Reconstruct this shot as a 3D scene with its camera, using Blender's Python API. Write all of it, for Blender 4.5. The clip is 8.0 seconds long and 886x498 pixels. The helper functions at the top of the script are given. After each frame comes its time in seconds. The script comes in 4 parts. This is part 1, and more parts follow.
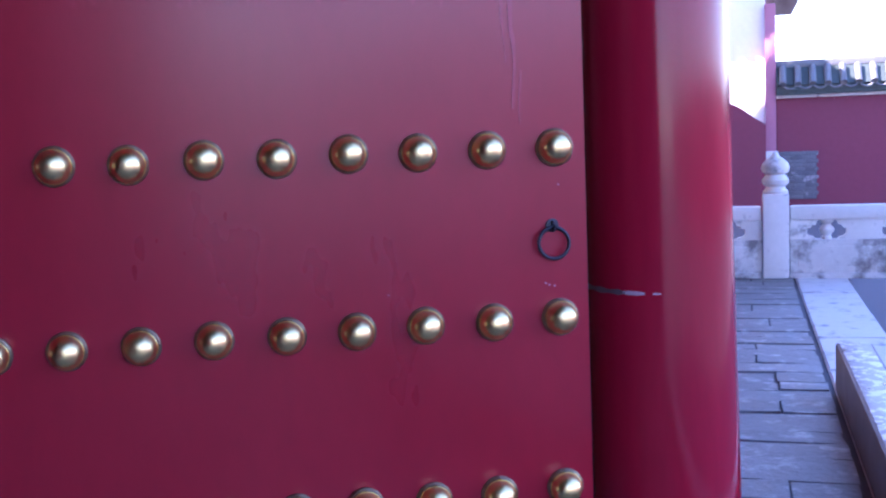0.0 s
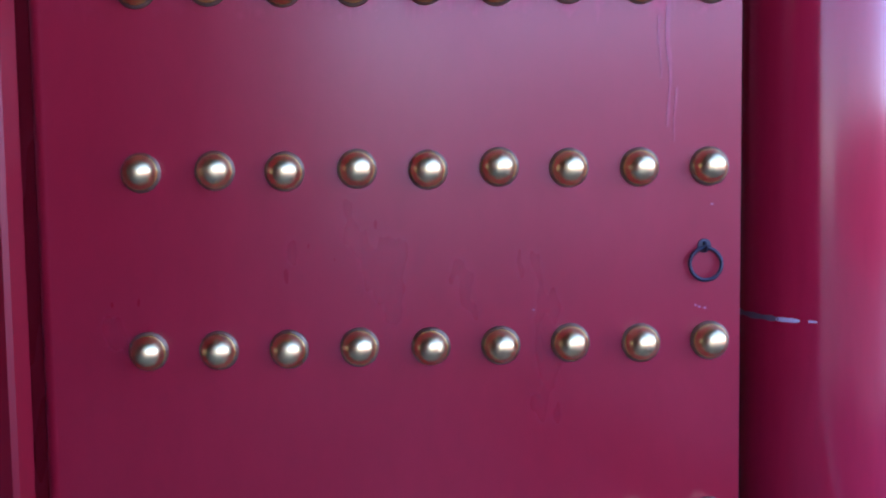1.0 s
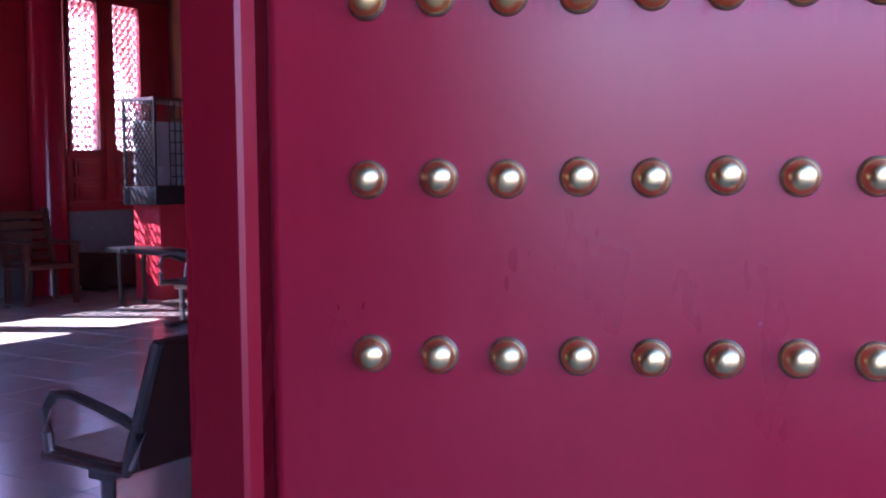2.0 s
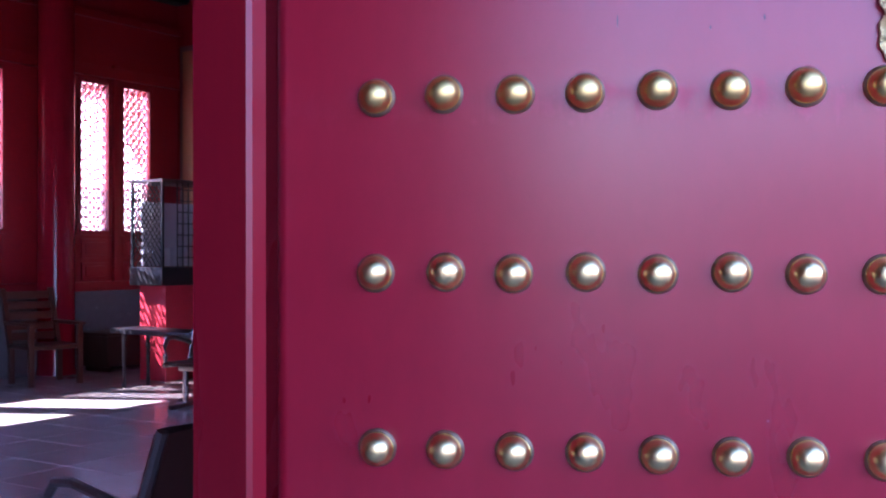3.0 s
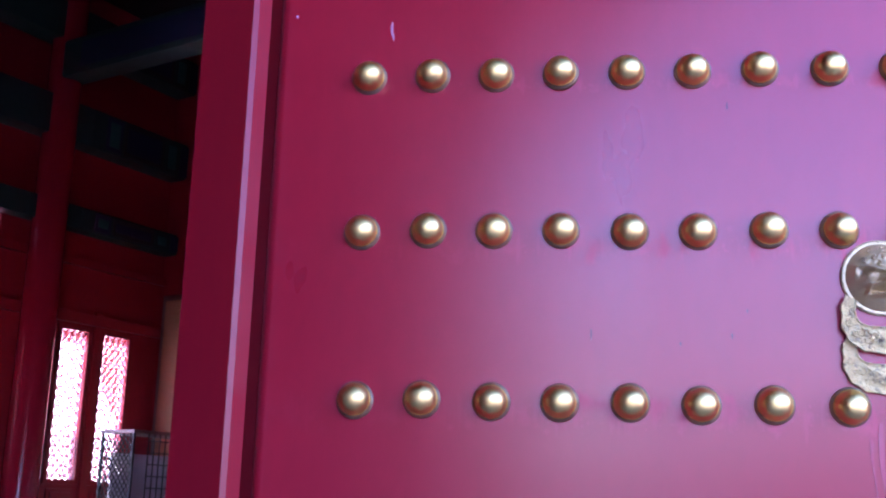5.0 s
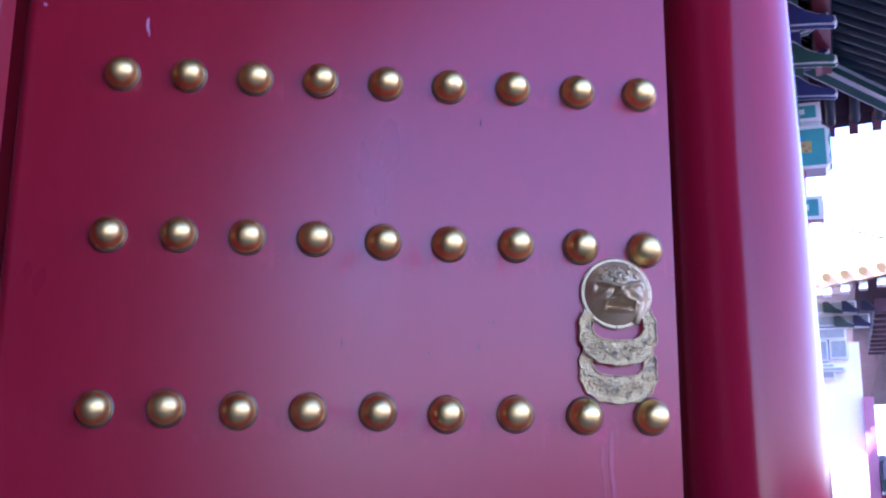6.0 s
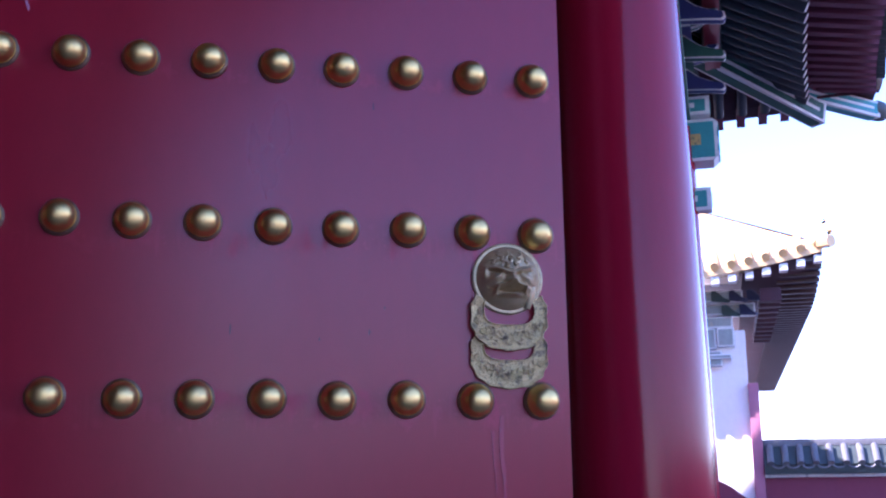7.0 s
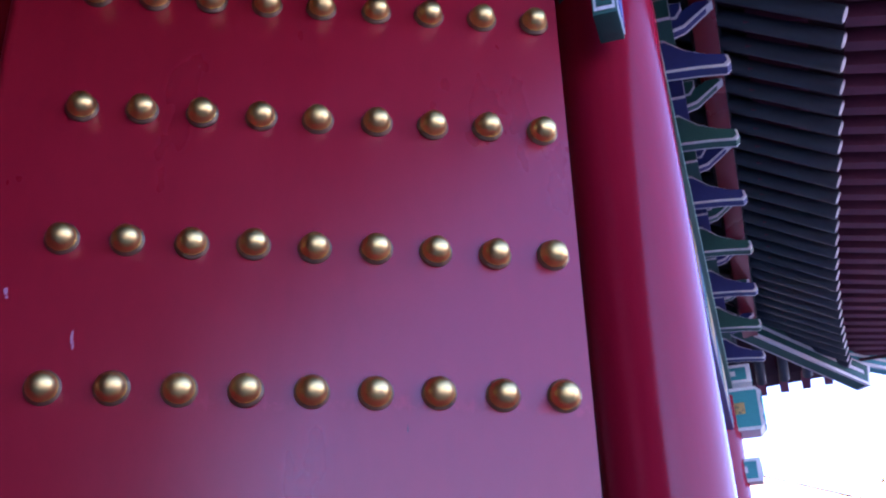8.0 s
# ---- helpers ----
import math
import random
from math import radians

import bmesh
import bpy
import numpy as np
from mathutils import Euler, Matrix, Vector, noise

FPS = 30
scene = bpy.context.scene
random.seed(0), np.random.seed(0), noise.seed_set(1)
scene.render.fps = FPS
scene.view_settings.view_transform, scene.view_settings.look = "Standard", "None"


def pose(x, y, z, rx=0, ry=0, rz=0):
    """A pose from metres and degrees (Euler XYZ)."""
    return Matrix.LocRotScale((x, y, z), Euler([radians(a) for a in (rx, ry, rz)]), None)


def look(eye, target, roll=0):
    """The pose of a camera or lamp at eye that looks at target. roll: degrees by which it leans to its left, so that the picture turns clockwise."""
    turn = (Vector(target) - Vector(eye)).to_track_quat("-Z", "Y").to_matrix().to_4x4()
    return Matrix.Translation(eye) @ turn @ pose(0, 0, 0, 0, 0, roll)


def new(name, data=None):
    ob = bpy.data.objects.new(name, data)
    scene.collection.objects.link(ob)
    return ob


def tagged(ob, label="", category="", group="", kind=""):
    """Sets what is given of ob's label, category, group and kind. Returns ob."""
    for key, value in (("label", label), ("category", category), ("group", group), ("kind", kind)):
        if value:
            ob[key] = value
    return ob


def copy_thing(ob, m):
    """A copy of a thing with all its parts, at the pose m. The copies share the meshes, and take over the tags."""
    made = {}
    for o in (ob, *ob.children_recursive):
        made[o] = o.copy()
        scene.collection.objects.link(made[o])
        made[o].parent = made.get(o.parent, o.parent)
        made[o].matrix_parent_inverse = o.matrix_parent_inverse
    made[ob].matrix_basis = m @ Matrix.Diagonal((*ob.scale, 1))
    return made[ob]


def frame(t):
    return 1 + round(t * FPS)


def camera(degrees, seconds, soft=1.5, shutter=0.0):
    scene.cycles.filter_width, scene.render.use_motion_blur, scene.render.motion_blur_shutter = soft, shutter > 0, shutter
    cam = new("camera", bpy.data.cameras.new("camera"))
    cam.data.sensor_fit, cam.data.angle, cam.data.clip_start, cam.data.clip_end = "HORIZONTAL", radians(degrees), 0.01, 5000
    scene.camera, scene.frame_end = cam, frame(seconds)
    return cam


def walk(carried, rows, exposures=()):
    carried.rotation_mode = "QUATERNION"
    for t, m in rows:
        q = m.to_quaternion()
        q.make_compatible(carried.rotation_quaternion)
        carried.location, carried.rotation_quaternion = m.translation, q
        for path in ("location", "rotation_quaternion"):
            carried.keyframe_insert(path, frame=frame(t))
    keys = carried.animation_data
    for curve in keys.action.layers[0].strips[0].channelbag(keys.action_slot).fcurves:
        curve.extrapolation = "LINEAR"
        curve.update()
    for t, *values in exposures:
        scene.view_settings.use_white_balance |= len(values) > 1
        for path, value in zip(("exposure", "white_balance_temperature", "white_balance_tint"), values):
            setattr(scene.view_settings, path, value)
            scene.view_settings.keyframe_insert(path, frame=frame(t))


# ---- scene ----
cam = camera(44.5, 8.0, soft=2.2)
PATH = [
    (0, (0.668, -2.761, 1.648), (0.998, -0.8, 1.434), -2.3),
    (0.5, (0.653, -2.755, 1.646), (0.935, -0.782, 1.476), -1.2),
    (1, (0.649, -2.752, 1.614), (0.725, -0.76, 1.456), -0.8),
    (1.5, (0.59, -2.745, 1.616), (0.414, -0.759, 1.459), -0.3),
    (1.7, (0.571, -2.748, 1.613), (0.32, -0.77, 1.457), -0.5),
    (2.8, (0.559, -2.759, 1.638), (0.281, -0.779, 1.612), -0.3),
    (3, (0.56, -2.763, 1.651), (0.284, -0.783, 1.659), -0.1),
    (3.5, (0.562, -2.767, 1.686), (0.29, -0.789, 1.806), 0.0),
    (4, (0.559, -2.78, 1.725), (0.272, -0.817, 1.975), 0.7),
    (4.5, (0.555, -2.81, 1.768), (0.281, -0.871, 2.173), 0.9),
    (4.7, (0.554, -2.819, 1.778), (0.284, -0.89, 2.23), 1.4),
    (5.8, (0.632, -2.844, 1.841), (0.688, -0.899, 2.302), 0.6),
    (6, (0.63, -2.832, 1.826), (0.804, -0.894, 2.286), 0.5),
    (6.5, (0.634, -2.825, 1.818), (1.006, -0.904, 2.234), 0.1),
    (7, (0.649, -2.813, 1.817), (1.01, -0.896, 2.259), -0.5),
    (7.5, (0.64, -2.848, 1.936), (0.986, -1.002, 2.624), -1.0),
    (7.7, (0.636, -2.857, 1.949), (0.959, -1.049, 2.739), -1.1),
    (8, (0.663, -2.88, 1.959), (0.932, -1.113, 2.857), -1.9),
]
EXPOSURES = [(0.0, 2.9, 5330, 44), (1.0, 3.22, 5380, 44), (1.6, 3.4, 5380, 44), (3.0, 3.55, 5380, 45), (4.7, 3.75, 5280, 50), (5.8, 3.2, 5280, 49), (6.1, 2.95, 5230, 49), (6.5, 2.5, 5230, 48), (7.1, 2.1, 5230, 48), (7.5, 2.36, 5330, 49), (8.0, 2.8, 5380, 50)]
walk(cam, [(t, look(eye, target, roll)) for t, eye, target, roll in PATH], EXPOSURES)

# ---- world, sun, exposure ----
world = bpy.data.worlds.new("world")
scene.world = world
world.use_nodes = True
wn = world.node_tree.nodes
sky = wn.new("ShaderNodeTexSky")
sky.sky_type = "NISHITA"
sky.sun_disc = False
sky.air_density, sky.dust_density, sky.ozone_density = 1.1, 0.15, 4.0
sky.sun_elevation = radians(45)
sky.sun_rotation = radians(-92)
wn["Background"].inputs["Strength"].default_value = 0.15
world.node_tree.links.new(sky.outputs[0], wn["Background"].inputs["Color"])
sun = new("sun", bpy.data.lights.new("sun", "SUN"))
sun.data.energy, sun.data.angle, sun.data.color = 5.0, radians(0.5), (1.0, 0.93, 0.82)
sun.matrix_world = look((-9.96, -0.3, 10.0), (0, 0, 0))

# Facade frame: local x points out of the gate hall, local y runs along its front.
FACADE = pose(0, 0, 0, 0, 0, -25)


# ---- mesh helpers ----
def box(bm, x0, x1, y0, y1, z0, z1, bevel=0.0, m=None):
    made = bmesh.ops.create_cube(bm, size=1, matrix=Matrix.Translation(((x0 + x1) / 2, (y0 + y1) / 2, (z0 + z1) / 2)) @ Matrix.Diagonal((x1 - x0, y1 - y0, z1 - z0, 1)))
    verts = made["verts"]
    if bevel:
        edges = list({e for v in verts for e in v.link_edges})
        out = bmesh.ops.bevel(bm, geom=edges, offset=bevel, segments=2, affect="EDGES", profile=0.6)
        verts = list({v for f in out["faces"] for v in f.verts} | {v for v in verts if v.is_valid})
    if m is not None:
        bmesh.ops.transform(bm, matrix=m, verts=verts)
    return verts


def lathe(bm, profile, segments=24, m=None):
    """Turn a list of (radius, height) round z."""
    rings, verts = [], []
    for r, h in profile:
        if r < 1e-5:
            ring = [bm.verts.new((0, 0, h))]
        else:
            ring = [bm.verts.new((r * math.cos(2 * math.pi * i / segments), r * math.sin(2 * math.pi * i / segments), h)) for i in range(segments)]
        rings.append(ring)
        verts += ring
    for a, b in zip(rings, rings[1:]):
        for i in range(segments):
            j = (i + 1) % segments
            if len(a) == 1 and len(b) > 1:
                bm.faces.new((a[0], b[i], b[j]))
            elif len(b) == 1 and len(a) > 1:
                bm.faces.new((a[i], a[j], b[0]))
            elif len(a) > 1:
                bm.faces.new((a[i], a[j], b[j], b[i]))
    if m is not None:
        bmesh.ops.transform(bm, matrix=m, verts=verts)
    return verts


def prism(bm, outline, depth, m=None, inset=0.0):
    """Extrude an (x, z) outline along y from 0 to depth."""
    front = [bm.verts.new((x, 0, z)) for x, z in outline]
    back = [bm.verts.new((x, depth, z)) for x, z in outline]
    n = len(outline)
    bm.faces.new(front)
    bm.faces.new(back[::-1])
    for i in range(n):
        j = (i + 1) % n
        bm.faces.new((front[i], back[i], back[j], front[j]))
    verts = front + back
    if m is not None:
        bmesh.ops.transform(bm, matrix=m, verts=verts)
    return verts


def tube(bm, path, radius, segments=8, closed=False, flat=1.0):
    pts = [Vector(p) for p in path]
    rings = []
    n = len(pts)
    for i, p in enumerate(pts):
        a = pts[(i - 1) % n] if closed or i else pts[0]
        b = pts[(i + 1) % n] if closed or i < n - 1 else pts[-1]
        d = (b - a).normalized()
        side = d.cross(Vector((0, 0, 1)))
        if side.length < 1e-3:
            side = Vector((1, 0, 0))
        side.normalize()
        up = side.cross(d)
        rings.append([bm.verts.new(p + radius * (math.cos(2 * math.pi * k / segments) * side + flat * math.sin(2 * math.pi * k / segments) * up)) for k in range(segments)])
    pairs = list(zip(rings, rings[1:])) + ([(rings[-1], rings[0])] if closed else [])
    for a, b in pairs:
        for k in range(segments):
            l = (k + 1) % segments
            bm.faces.new((a[k], a[l], b[l], b[k]))
    if not closed:
        bm.faces.new(rings[0][::-1])
        bm.faces.new(rings[-1])


def finish(bm, name, material, smooth=35):
    bmesh.ops.recalc_face_normals(bm, faces=bm.faces)
    mesh = bpy.data.meshes.new(name)
    for e in bm.edges:
        e.smooth = len(e.link_faces) == 2 and e.calc_face_angle(4) < radians(smooth)
    for f in bm.faces:
        f.smooth = True
    bm.to_mesh(mesh)
    bm.free()
    mesh.materials.append(material)
    return mesh


def thing(name, m, label="", category="", group="", kind=""):
    ob = new(name)
    ob.empty_display_size = 0.1
    ob.matrix_world = m
    return tagged(ob, label, category, group, kind)


def part(name, bm, material, parent, label="", m=None):
    ob = new(name, finish(bm, name, material) if isinstance(bm, bmesh.types.BMesh) else bm)
    ob.parent = parent
    if m is not None:
        ob.matrix_basis = m
    return tagged(ob, label)


def solid(name, bm, material, m=None, label="", category="", group="", kind=""):
    ob = new(name, finish(bm, name, material))
    if m is not None:
        ob.matrix_world = m
    return tagged(ob, label, category, group, kind)


# ---- materials ----
def surface(name, color, rough=0.5, metal=0.0, spread=0.15, large=1.5, small=25.0, bump=0.15, depth=0.002, gloss_spread=0.1,
            second=None, amount=0.0, stretch=(1, 1, 1), coat=0.0, random_tint=0.0, patch=3.0, sharp=0.08, specular=0.5):
    """Painted, stony or metallic surface: base colour broken up at two scales, optional second colour in worn patches, relief."""
    mat = bpy.data.materials.new(name)
    mat.use_nodes = True
    nt = mat.node_tree
    b = nt.nodes["Principled BSDF"]
    geo = nt.nodes.new("ShaderNodeNewGeometry")
    mp = nt.nodes.new("ShaderNodeMapping")
    mp.inputs["Scale"].default_value = stretch
    nt.links.new(geo.outputs["Position"], mp.inputs["Vector"])

    def noise_tex(scale, detail):
        n = nt.nodes.new("ShaderNodeTexNoise")
        n.inputs["Scale"].default_value, n.inputs["Detail"].default_value = scale, detail
        n.inputs["Roughness"].default_value = 0.6
        nt.links.new(mp.outputs[0], n.inputs["Vector"])
        return n

    n1, n2 = noise_tex(large, 4), noise_tex(small, 6)
    add = nt.nodes.new("ShaderNodeMath")
    add.operation = "ADD"
    nt.links.new(n1.outputs["Fac"], add.inputs[0])
    nt.links.new(n2.outputs["Fac"], add.inputs[1])
    last = add.outputs[0]
    if random_tint:
        info = nt.nodes.new("ShaderNodeObjectInfo")
        ma = nt.nodes.new("ShaderNodeMath")
        ma.operation = "MULTIPLY_ADD"
        nt.links.new(info.outputs["Random"], ma.inputs[0])
        ma.inputs[1].default_value = random_tint
        nt.links.new(last, ma.inputs[2])
        last = ma.outputs[0]
    rng = nt.nodes.new("ShaderNodeMapRange")
    rng.inputs["From Min"].default_value, rng.inputs["From Max"].default_value = 0.3, 1.7 + random_tint
    rng.inputs["To Min"].default_value, rng.inputs["To Max"].default_value = 1 - spread, 1 + spread
    nt.links.new(last, rng.inputs["Value"])
    mul = nt.nodes.new("ShaderNodeVectorMath")
    mul.operation = "SCALE"
    mul.inputs[0].default_value = color
    nt.links.new(rng.outputs[0], mul.inputs["Scale"])
    col = mul.outputs[0]
    if second:
        n3 = noise_tex(patch, 8)
        ramp = nt.nodes.new("ShaderNodeMapRange")
        lo = 0.72 - amount * 0.45
        ramp.inputs["From Min"].default_value, ramp.inputs["From Max"].default_value = lo, lo + sharp
        nt.links.new(n3.outputs["Fac"], ramp.inputs["Value"])
        mix = nt.nodes.new("ShaderNodeMix")
        mix.data_type = "RGBA"
        nt.links.new(ramp.outputs[0], mix.inputs[0])
        nt.links.new(col, mix.inputs[6])
        mix.inputs[7].default_value = (*second, 1)
        col = mix.outputs[2]
    nt.links.new(col, b.inputs["Base Color"])
    rr = nt.nodes.new("ShaderNodeMapRange")
    rr.inputs["From Min"].default_value, rr.inputs["From Max"].default_value = 0.1, 0.9
    rr.inputs["To Min"].default_value, rr.inputs["To Max"].default_value = max(0.02, rough - gloss_spread), min(1, rough + gloss_spread)
    nt.links.new(n1.outputs["Fac"], rr.inputs["Value"])
    nt.links.new(rr.outputs[0], b.inputs["Roughness"])
    b.inputs["Metallic"].default_value = metal
    b.inputs["Specular IOR Level"].default_value = specular
    b.inputs["Coat Weight"].default_value = coat
    b.inputs["Coat Roughness"].default_value = 0.12
    if bump:
        bp = nt.nodes.new("ShaderNodeBump")
        bp.inputs["Strength"].default_value, bp.inputs["Distance"].default_value = bump, depth
        nt.links.new(n2.outputs["Fac"], bp.inputs["Height"])
        nt.links.new(bp.outputs[0], b.inputs["Normal"])
    return mat


def glass(name, tint=(1, 1, 1), rough=0.02):
    mat = bpy.data.materials.new(name)
    mat.use_nodes = True
    b = mat.node_tree.nodes["Principled BSDF"]
    b.inputs["Base Color"].default_value = (*tint, 1)
    b.inputs["Transmission Weight"].default_value = 1
    b.inputs["Roughness"].default_value = rough
    b.inputs["IOR"].default_value = 1.45
    return mat


LACQUER = surface("red_lacquer", (0.250, 0.0075, 0.018), rough=0.30, specular=0.50, spread=0.20, large=2.6, small=22, bump=0.03, depth=0.002, gloss_spread=0.08, stretch=(1, 1, 0.45))


def add_wear(mat, color, bands):
    """Rubbed, streaky wear in level bands of a painted door (height, half width)."""
    nt = mat.node_tree
    b = nt.nodes["Principled BSDF"]
    geo = nt.nodes.new("ShaderNodeNewGeometry")
    xyz = nt.nodes.new("ShaderNodeSeparateXYZ")
    nt.links.new(geo.outputs["Position"], xyz.inputs[0])
    total = None
    for z, half in bands:
        d = nt.nodes.new("ShaderNodeMath")
        d.operation = "SUBTRACT"
        nt.links.new(xyz.outputs["Z"], d.inputs[0])
        d.inputs[1].default_value = z
        a = nt.nodes.new("ShaderNodeMath")
        a.operation = "ABSOLUTE"
        nt.links.new(d.outputs[0], a.inputs[0])
        r = nt.nodes.new("ShaderNodeMapRange")
        r.interpolation_type = "SMOOTHSTEP"
        r.inputs["From Min"].default_value, r.inputs["From Max"].default_value = 0, half
        r.inputs["To Min"].default_value, r.inputs["To Max"].default_value = 0.16, -0.25
        nt.links.new(a.outputs[0], r.inputs["Value"])
        if total is None:
            total = r.outputs[0]
        else:
            m = nt.nodes.new("ShaderNodeMath")
            m.operation = "MAXIMUM"
            nt.links.new(total, m.inputs[0])
            nt.links.new(r.outputs[0], m.inputs[1])
            total = m.outputs[0]
    factors = []
    for stretch, scale, cut in (((1, 1, 0.10), 38, 0.74), ((1, 1, 0.9), 17, 0.73), ((1, 1, 1), 75, 0.77)):
        mp = nt.nodes.new("ShaderNodeMapping")
        mp.inputs["Scale"].default_value = stretch
        nt.links.new(geo.outputs["Position"], mp.inputs["Vector"])
        n = nt.nodes.new("ShaderNodeTexNoise")
        n.inputs["Scale"].default_value, n.inputs["Detail"].default_value = scale, 7
        nt.links.new(mp.outputs[0], n.inputs["Vector"])
        s1 = nt.nodes.new("ShaderNodeMath")
        s1.operation = "ADD"
        nt.links.new(n.outputs["Fac"], s1.inputs[0])
        nt.links.new(total, s1.inputs[1])
        r = nt.nodes.new("ShaderNodeMapRange")
        r.inputs["From Min"].default_value, r.inputs["From Max"].default_value = cut - 0.06, cut + 0.06
        nt.links.new(s1.outputs[0], r.inputs["Value"])
        factors.append(r.outputs[0])
    f = factors[0]
    for g in factors[1:]:
        m = nt.nodes.new("ShaderNodeMath")
        m.operation = "MAXIMUM"
        nt.links.new(f, m.inputs[0])
        nt.links.new(g, m.inputs[1])
        f = m.outputs[0]
    soft = nt.nodes.new("ShaderNodeMath")
    soft.operation = "MULTIPLY"
    nt.links.new(f, soft.inputs[0])
    side = nt.nodes.new("ShaderNodeMapRange")
    side.inputs["From Min"].default_value, side.inputs["From Max"].default_value = 0.0, 0.9
    side.inputs["To Min"].default_value, side.inputs["To Max"].default_value = 0.12, 0.55
    nt.links.new(xyz.outputs["X"], side.inputs["Value"])
    nt.links.new(side.outputs[0], soft.inputs[1])
    base = b.inputs["Base Color"].links[0].from_socket
    mix = nt.nodes.new("ShaderNodeMix")
    mix.data_type = "RGBA"
    nt.links.new(soft.outputs[0], mix.inputs[0])
    nt.links.new(base, mix.inputs[6])
    mix.inputs[7].default_value = (*color, 1)
    nt.links.new(mix.outputs[2], b.inputs["Base Color"])
    rough = b.inputs["Roughness"].links[0].from_socket
    ma = nt.nodes.new("ShaderNodeMath")
    ma.operation = "MULTIPLY_ADD"
    nt.links.new(soft.outputs[0], ma.inputs[0])
    ma.inputs[1].default_value = 0.30
    nt.links.new(rough, ma.inputs[2])
    nt.links.new(ma.outputs[0], b.inputs["Roughness"])


add_wear(LACQUER, (0.40, 0.028, 0.055), ((2.03, 0.17), (2.47, 0.14), (2.93, 0.08)))
COLUMN_RED = surface("column_red_lacquer", (0.255, 0.008, 0.022), rough=0.14, spread=0.22, large=1.0, small=30, bump=0.04, depth=0.002, gloss_spread=0.04, stretch=(1, 1, 0.15), specular=0.27)
FRAME_RED = surface("frame_red_lacquer", (0.195, 0.006, 0.012), rough=0.30, specular=0.32, spread=0.12, large=1.5, small=35, bump=0.05, stretch=(1, 1, 0.2))
ROOM_RED = surface("hall_red_paint", (0.30, 0.012, 0.02), rough=0.42, spread=0.2, large=1.2, small=18, bump=0.08)
BRASS = surface("worn_brass", (0.70, 0.50, 0.165), rough=0.39, metal=1.0, spread=0.22, large=8, small=60, bump=0.12, depth=0.001, gloss_spread=0.1, second=(0.30, 0.20, 0.10), amount=0.25, patch=30, sharp=0.2, random_tint=0.5)
BRASS_RUBBED = surface("palm_rubbed_brass", (0.76, 0.59, 0.25), rough=0.33, metal=1.0, spread=0.22, large=9, small=55, bump=0.16, depth=0.0012, gloss_spread=0.09, second=(0.36, 0.29, 0.20), amount=0.28, patch=34, sharp=0.2, random_tint=0.5)
TARNISH = surface("tarnished_brass_rim", (0.28, 0.21, 0.13), rough=0.42, metal=0.9, spread=0.3, large=20, small=90, bump=0.2, random_tint=0.3)
BRONZE = surface("dull_gilt_bronze", (0.42, 0.32, 0.155), rough=0.38, metal=0.5, spread=0.25, large=20, small=140, bump=0.25, depth=0.002, gloss_spread=0.1, second=(0.20, 0.15, 0.08), amount=0.2, patch=40, sharp=0.3)
# Dark speckle puts the shade of carved recesses into the colour.
BRONZE_CARVED = surface("carved_gilt_bronze", (0.62, 0.48, 0.20), rough=0.40, metal=0.6, spread=0.3, large=30, small=160, bump=1.0, depth=0.006, second=(0.16, 0.12, 0.065), amount=0.48, patch=60, sharp=0.16)
IRON = surface("dark_iron", (0.03, 0.03, 0.035), rough=0.5, metal=0.7, spread=0.3, large=20, small=90, bump=0.3)
SCRAPE = surface("bare_scraped_wood", (0.38, 0.33, 0.36), rough=0.7, spread=0.3, large=15, small=80, bump=0.4, second=(0.10, 0.05, 0.06), amount=0.35, patch=35)
STONE = surface("grey_paving_stone", (0.18, 0.17, 0.16), rough=0.5, spread=0.55, large=3.5, small=26, bump=0.8, depth=0.008, second=(0.44, 0.42, 0.39), amount=0.40, patch=6, sharp=0.16, random_tint=0.6)
JOINT = surface("dark_joint_earth", (0.085, 0.085, 0.09), rough=0.9, spread=0.3, large=5, small=40, bump=0.5)
MARBLE = surface("weathered_white_marble", (0.56, 0.53, 0.48), rough=0.55, spread=0.18, large=1.8, small=16, bump=0.4, depth=0.006, second=(0.17, 0.16, 0.17), amount=0.38, patch=5, sharp=0.14, random_tint=0.3)
BEAM_WORN = surface("scuffed_dark_red_beam", (0.055, 0.013, 0.020), rough=0.5, spread=0.3, large=3, small=25, bump=0.2)
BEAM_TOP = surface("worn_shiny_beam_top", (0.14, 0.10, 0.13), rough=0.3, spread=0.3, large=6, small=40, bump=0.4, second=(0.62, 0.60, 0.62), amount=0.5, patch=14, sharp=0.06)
MARBLE_STAINED = surface("stained_white_marble", (0.50, 0.47, 0.43), rough=0.6, spread=0.25, large=1.8, small=14, bump=0.7, depth=0.01, second=(0.13, 0.115, 0.115), amount=0.55, patch=4, sharp=0.16)
# Brighter copy of the hall red; sunlight on the plinth is in the colour.
PLINTH_SUN_RED = surface("sun_bright_plinth_red", (0.52, 0.03, 0.05), rough=0.45, spread=0.15, large=1.5, small=20, bump=0.06)
BARE_BRICK = surface("bare_weathered_brick", (0.12, 0.115, 0.12), rough=0.85, spread=0.4, large=4, small=14, bump=0.5, second=(0.30, 0.28, 0.28), amount=0.3, patch=3, random_tint=0.8)
# Darker than the plaster's own red; the court's shade is in the colour.
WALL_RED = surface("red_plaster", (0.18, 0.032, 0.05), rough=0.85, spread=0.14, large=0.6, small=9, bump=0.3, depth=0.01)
# Sunlight is in this near-white colour; it stays bright under the eaves.
SUN_WALL = surface("sunlit_white_plaster", (0.86, 0.80, 0.74), rough=0.85, spread=0.1, large=0.5, small=9, bump=0.2)
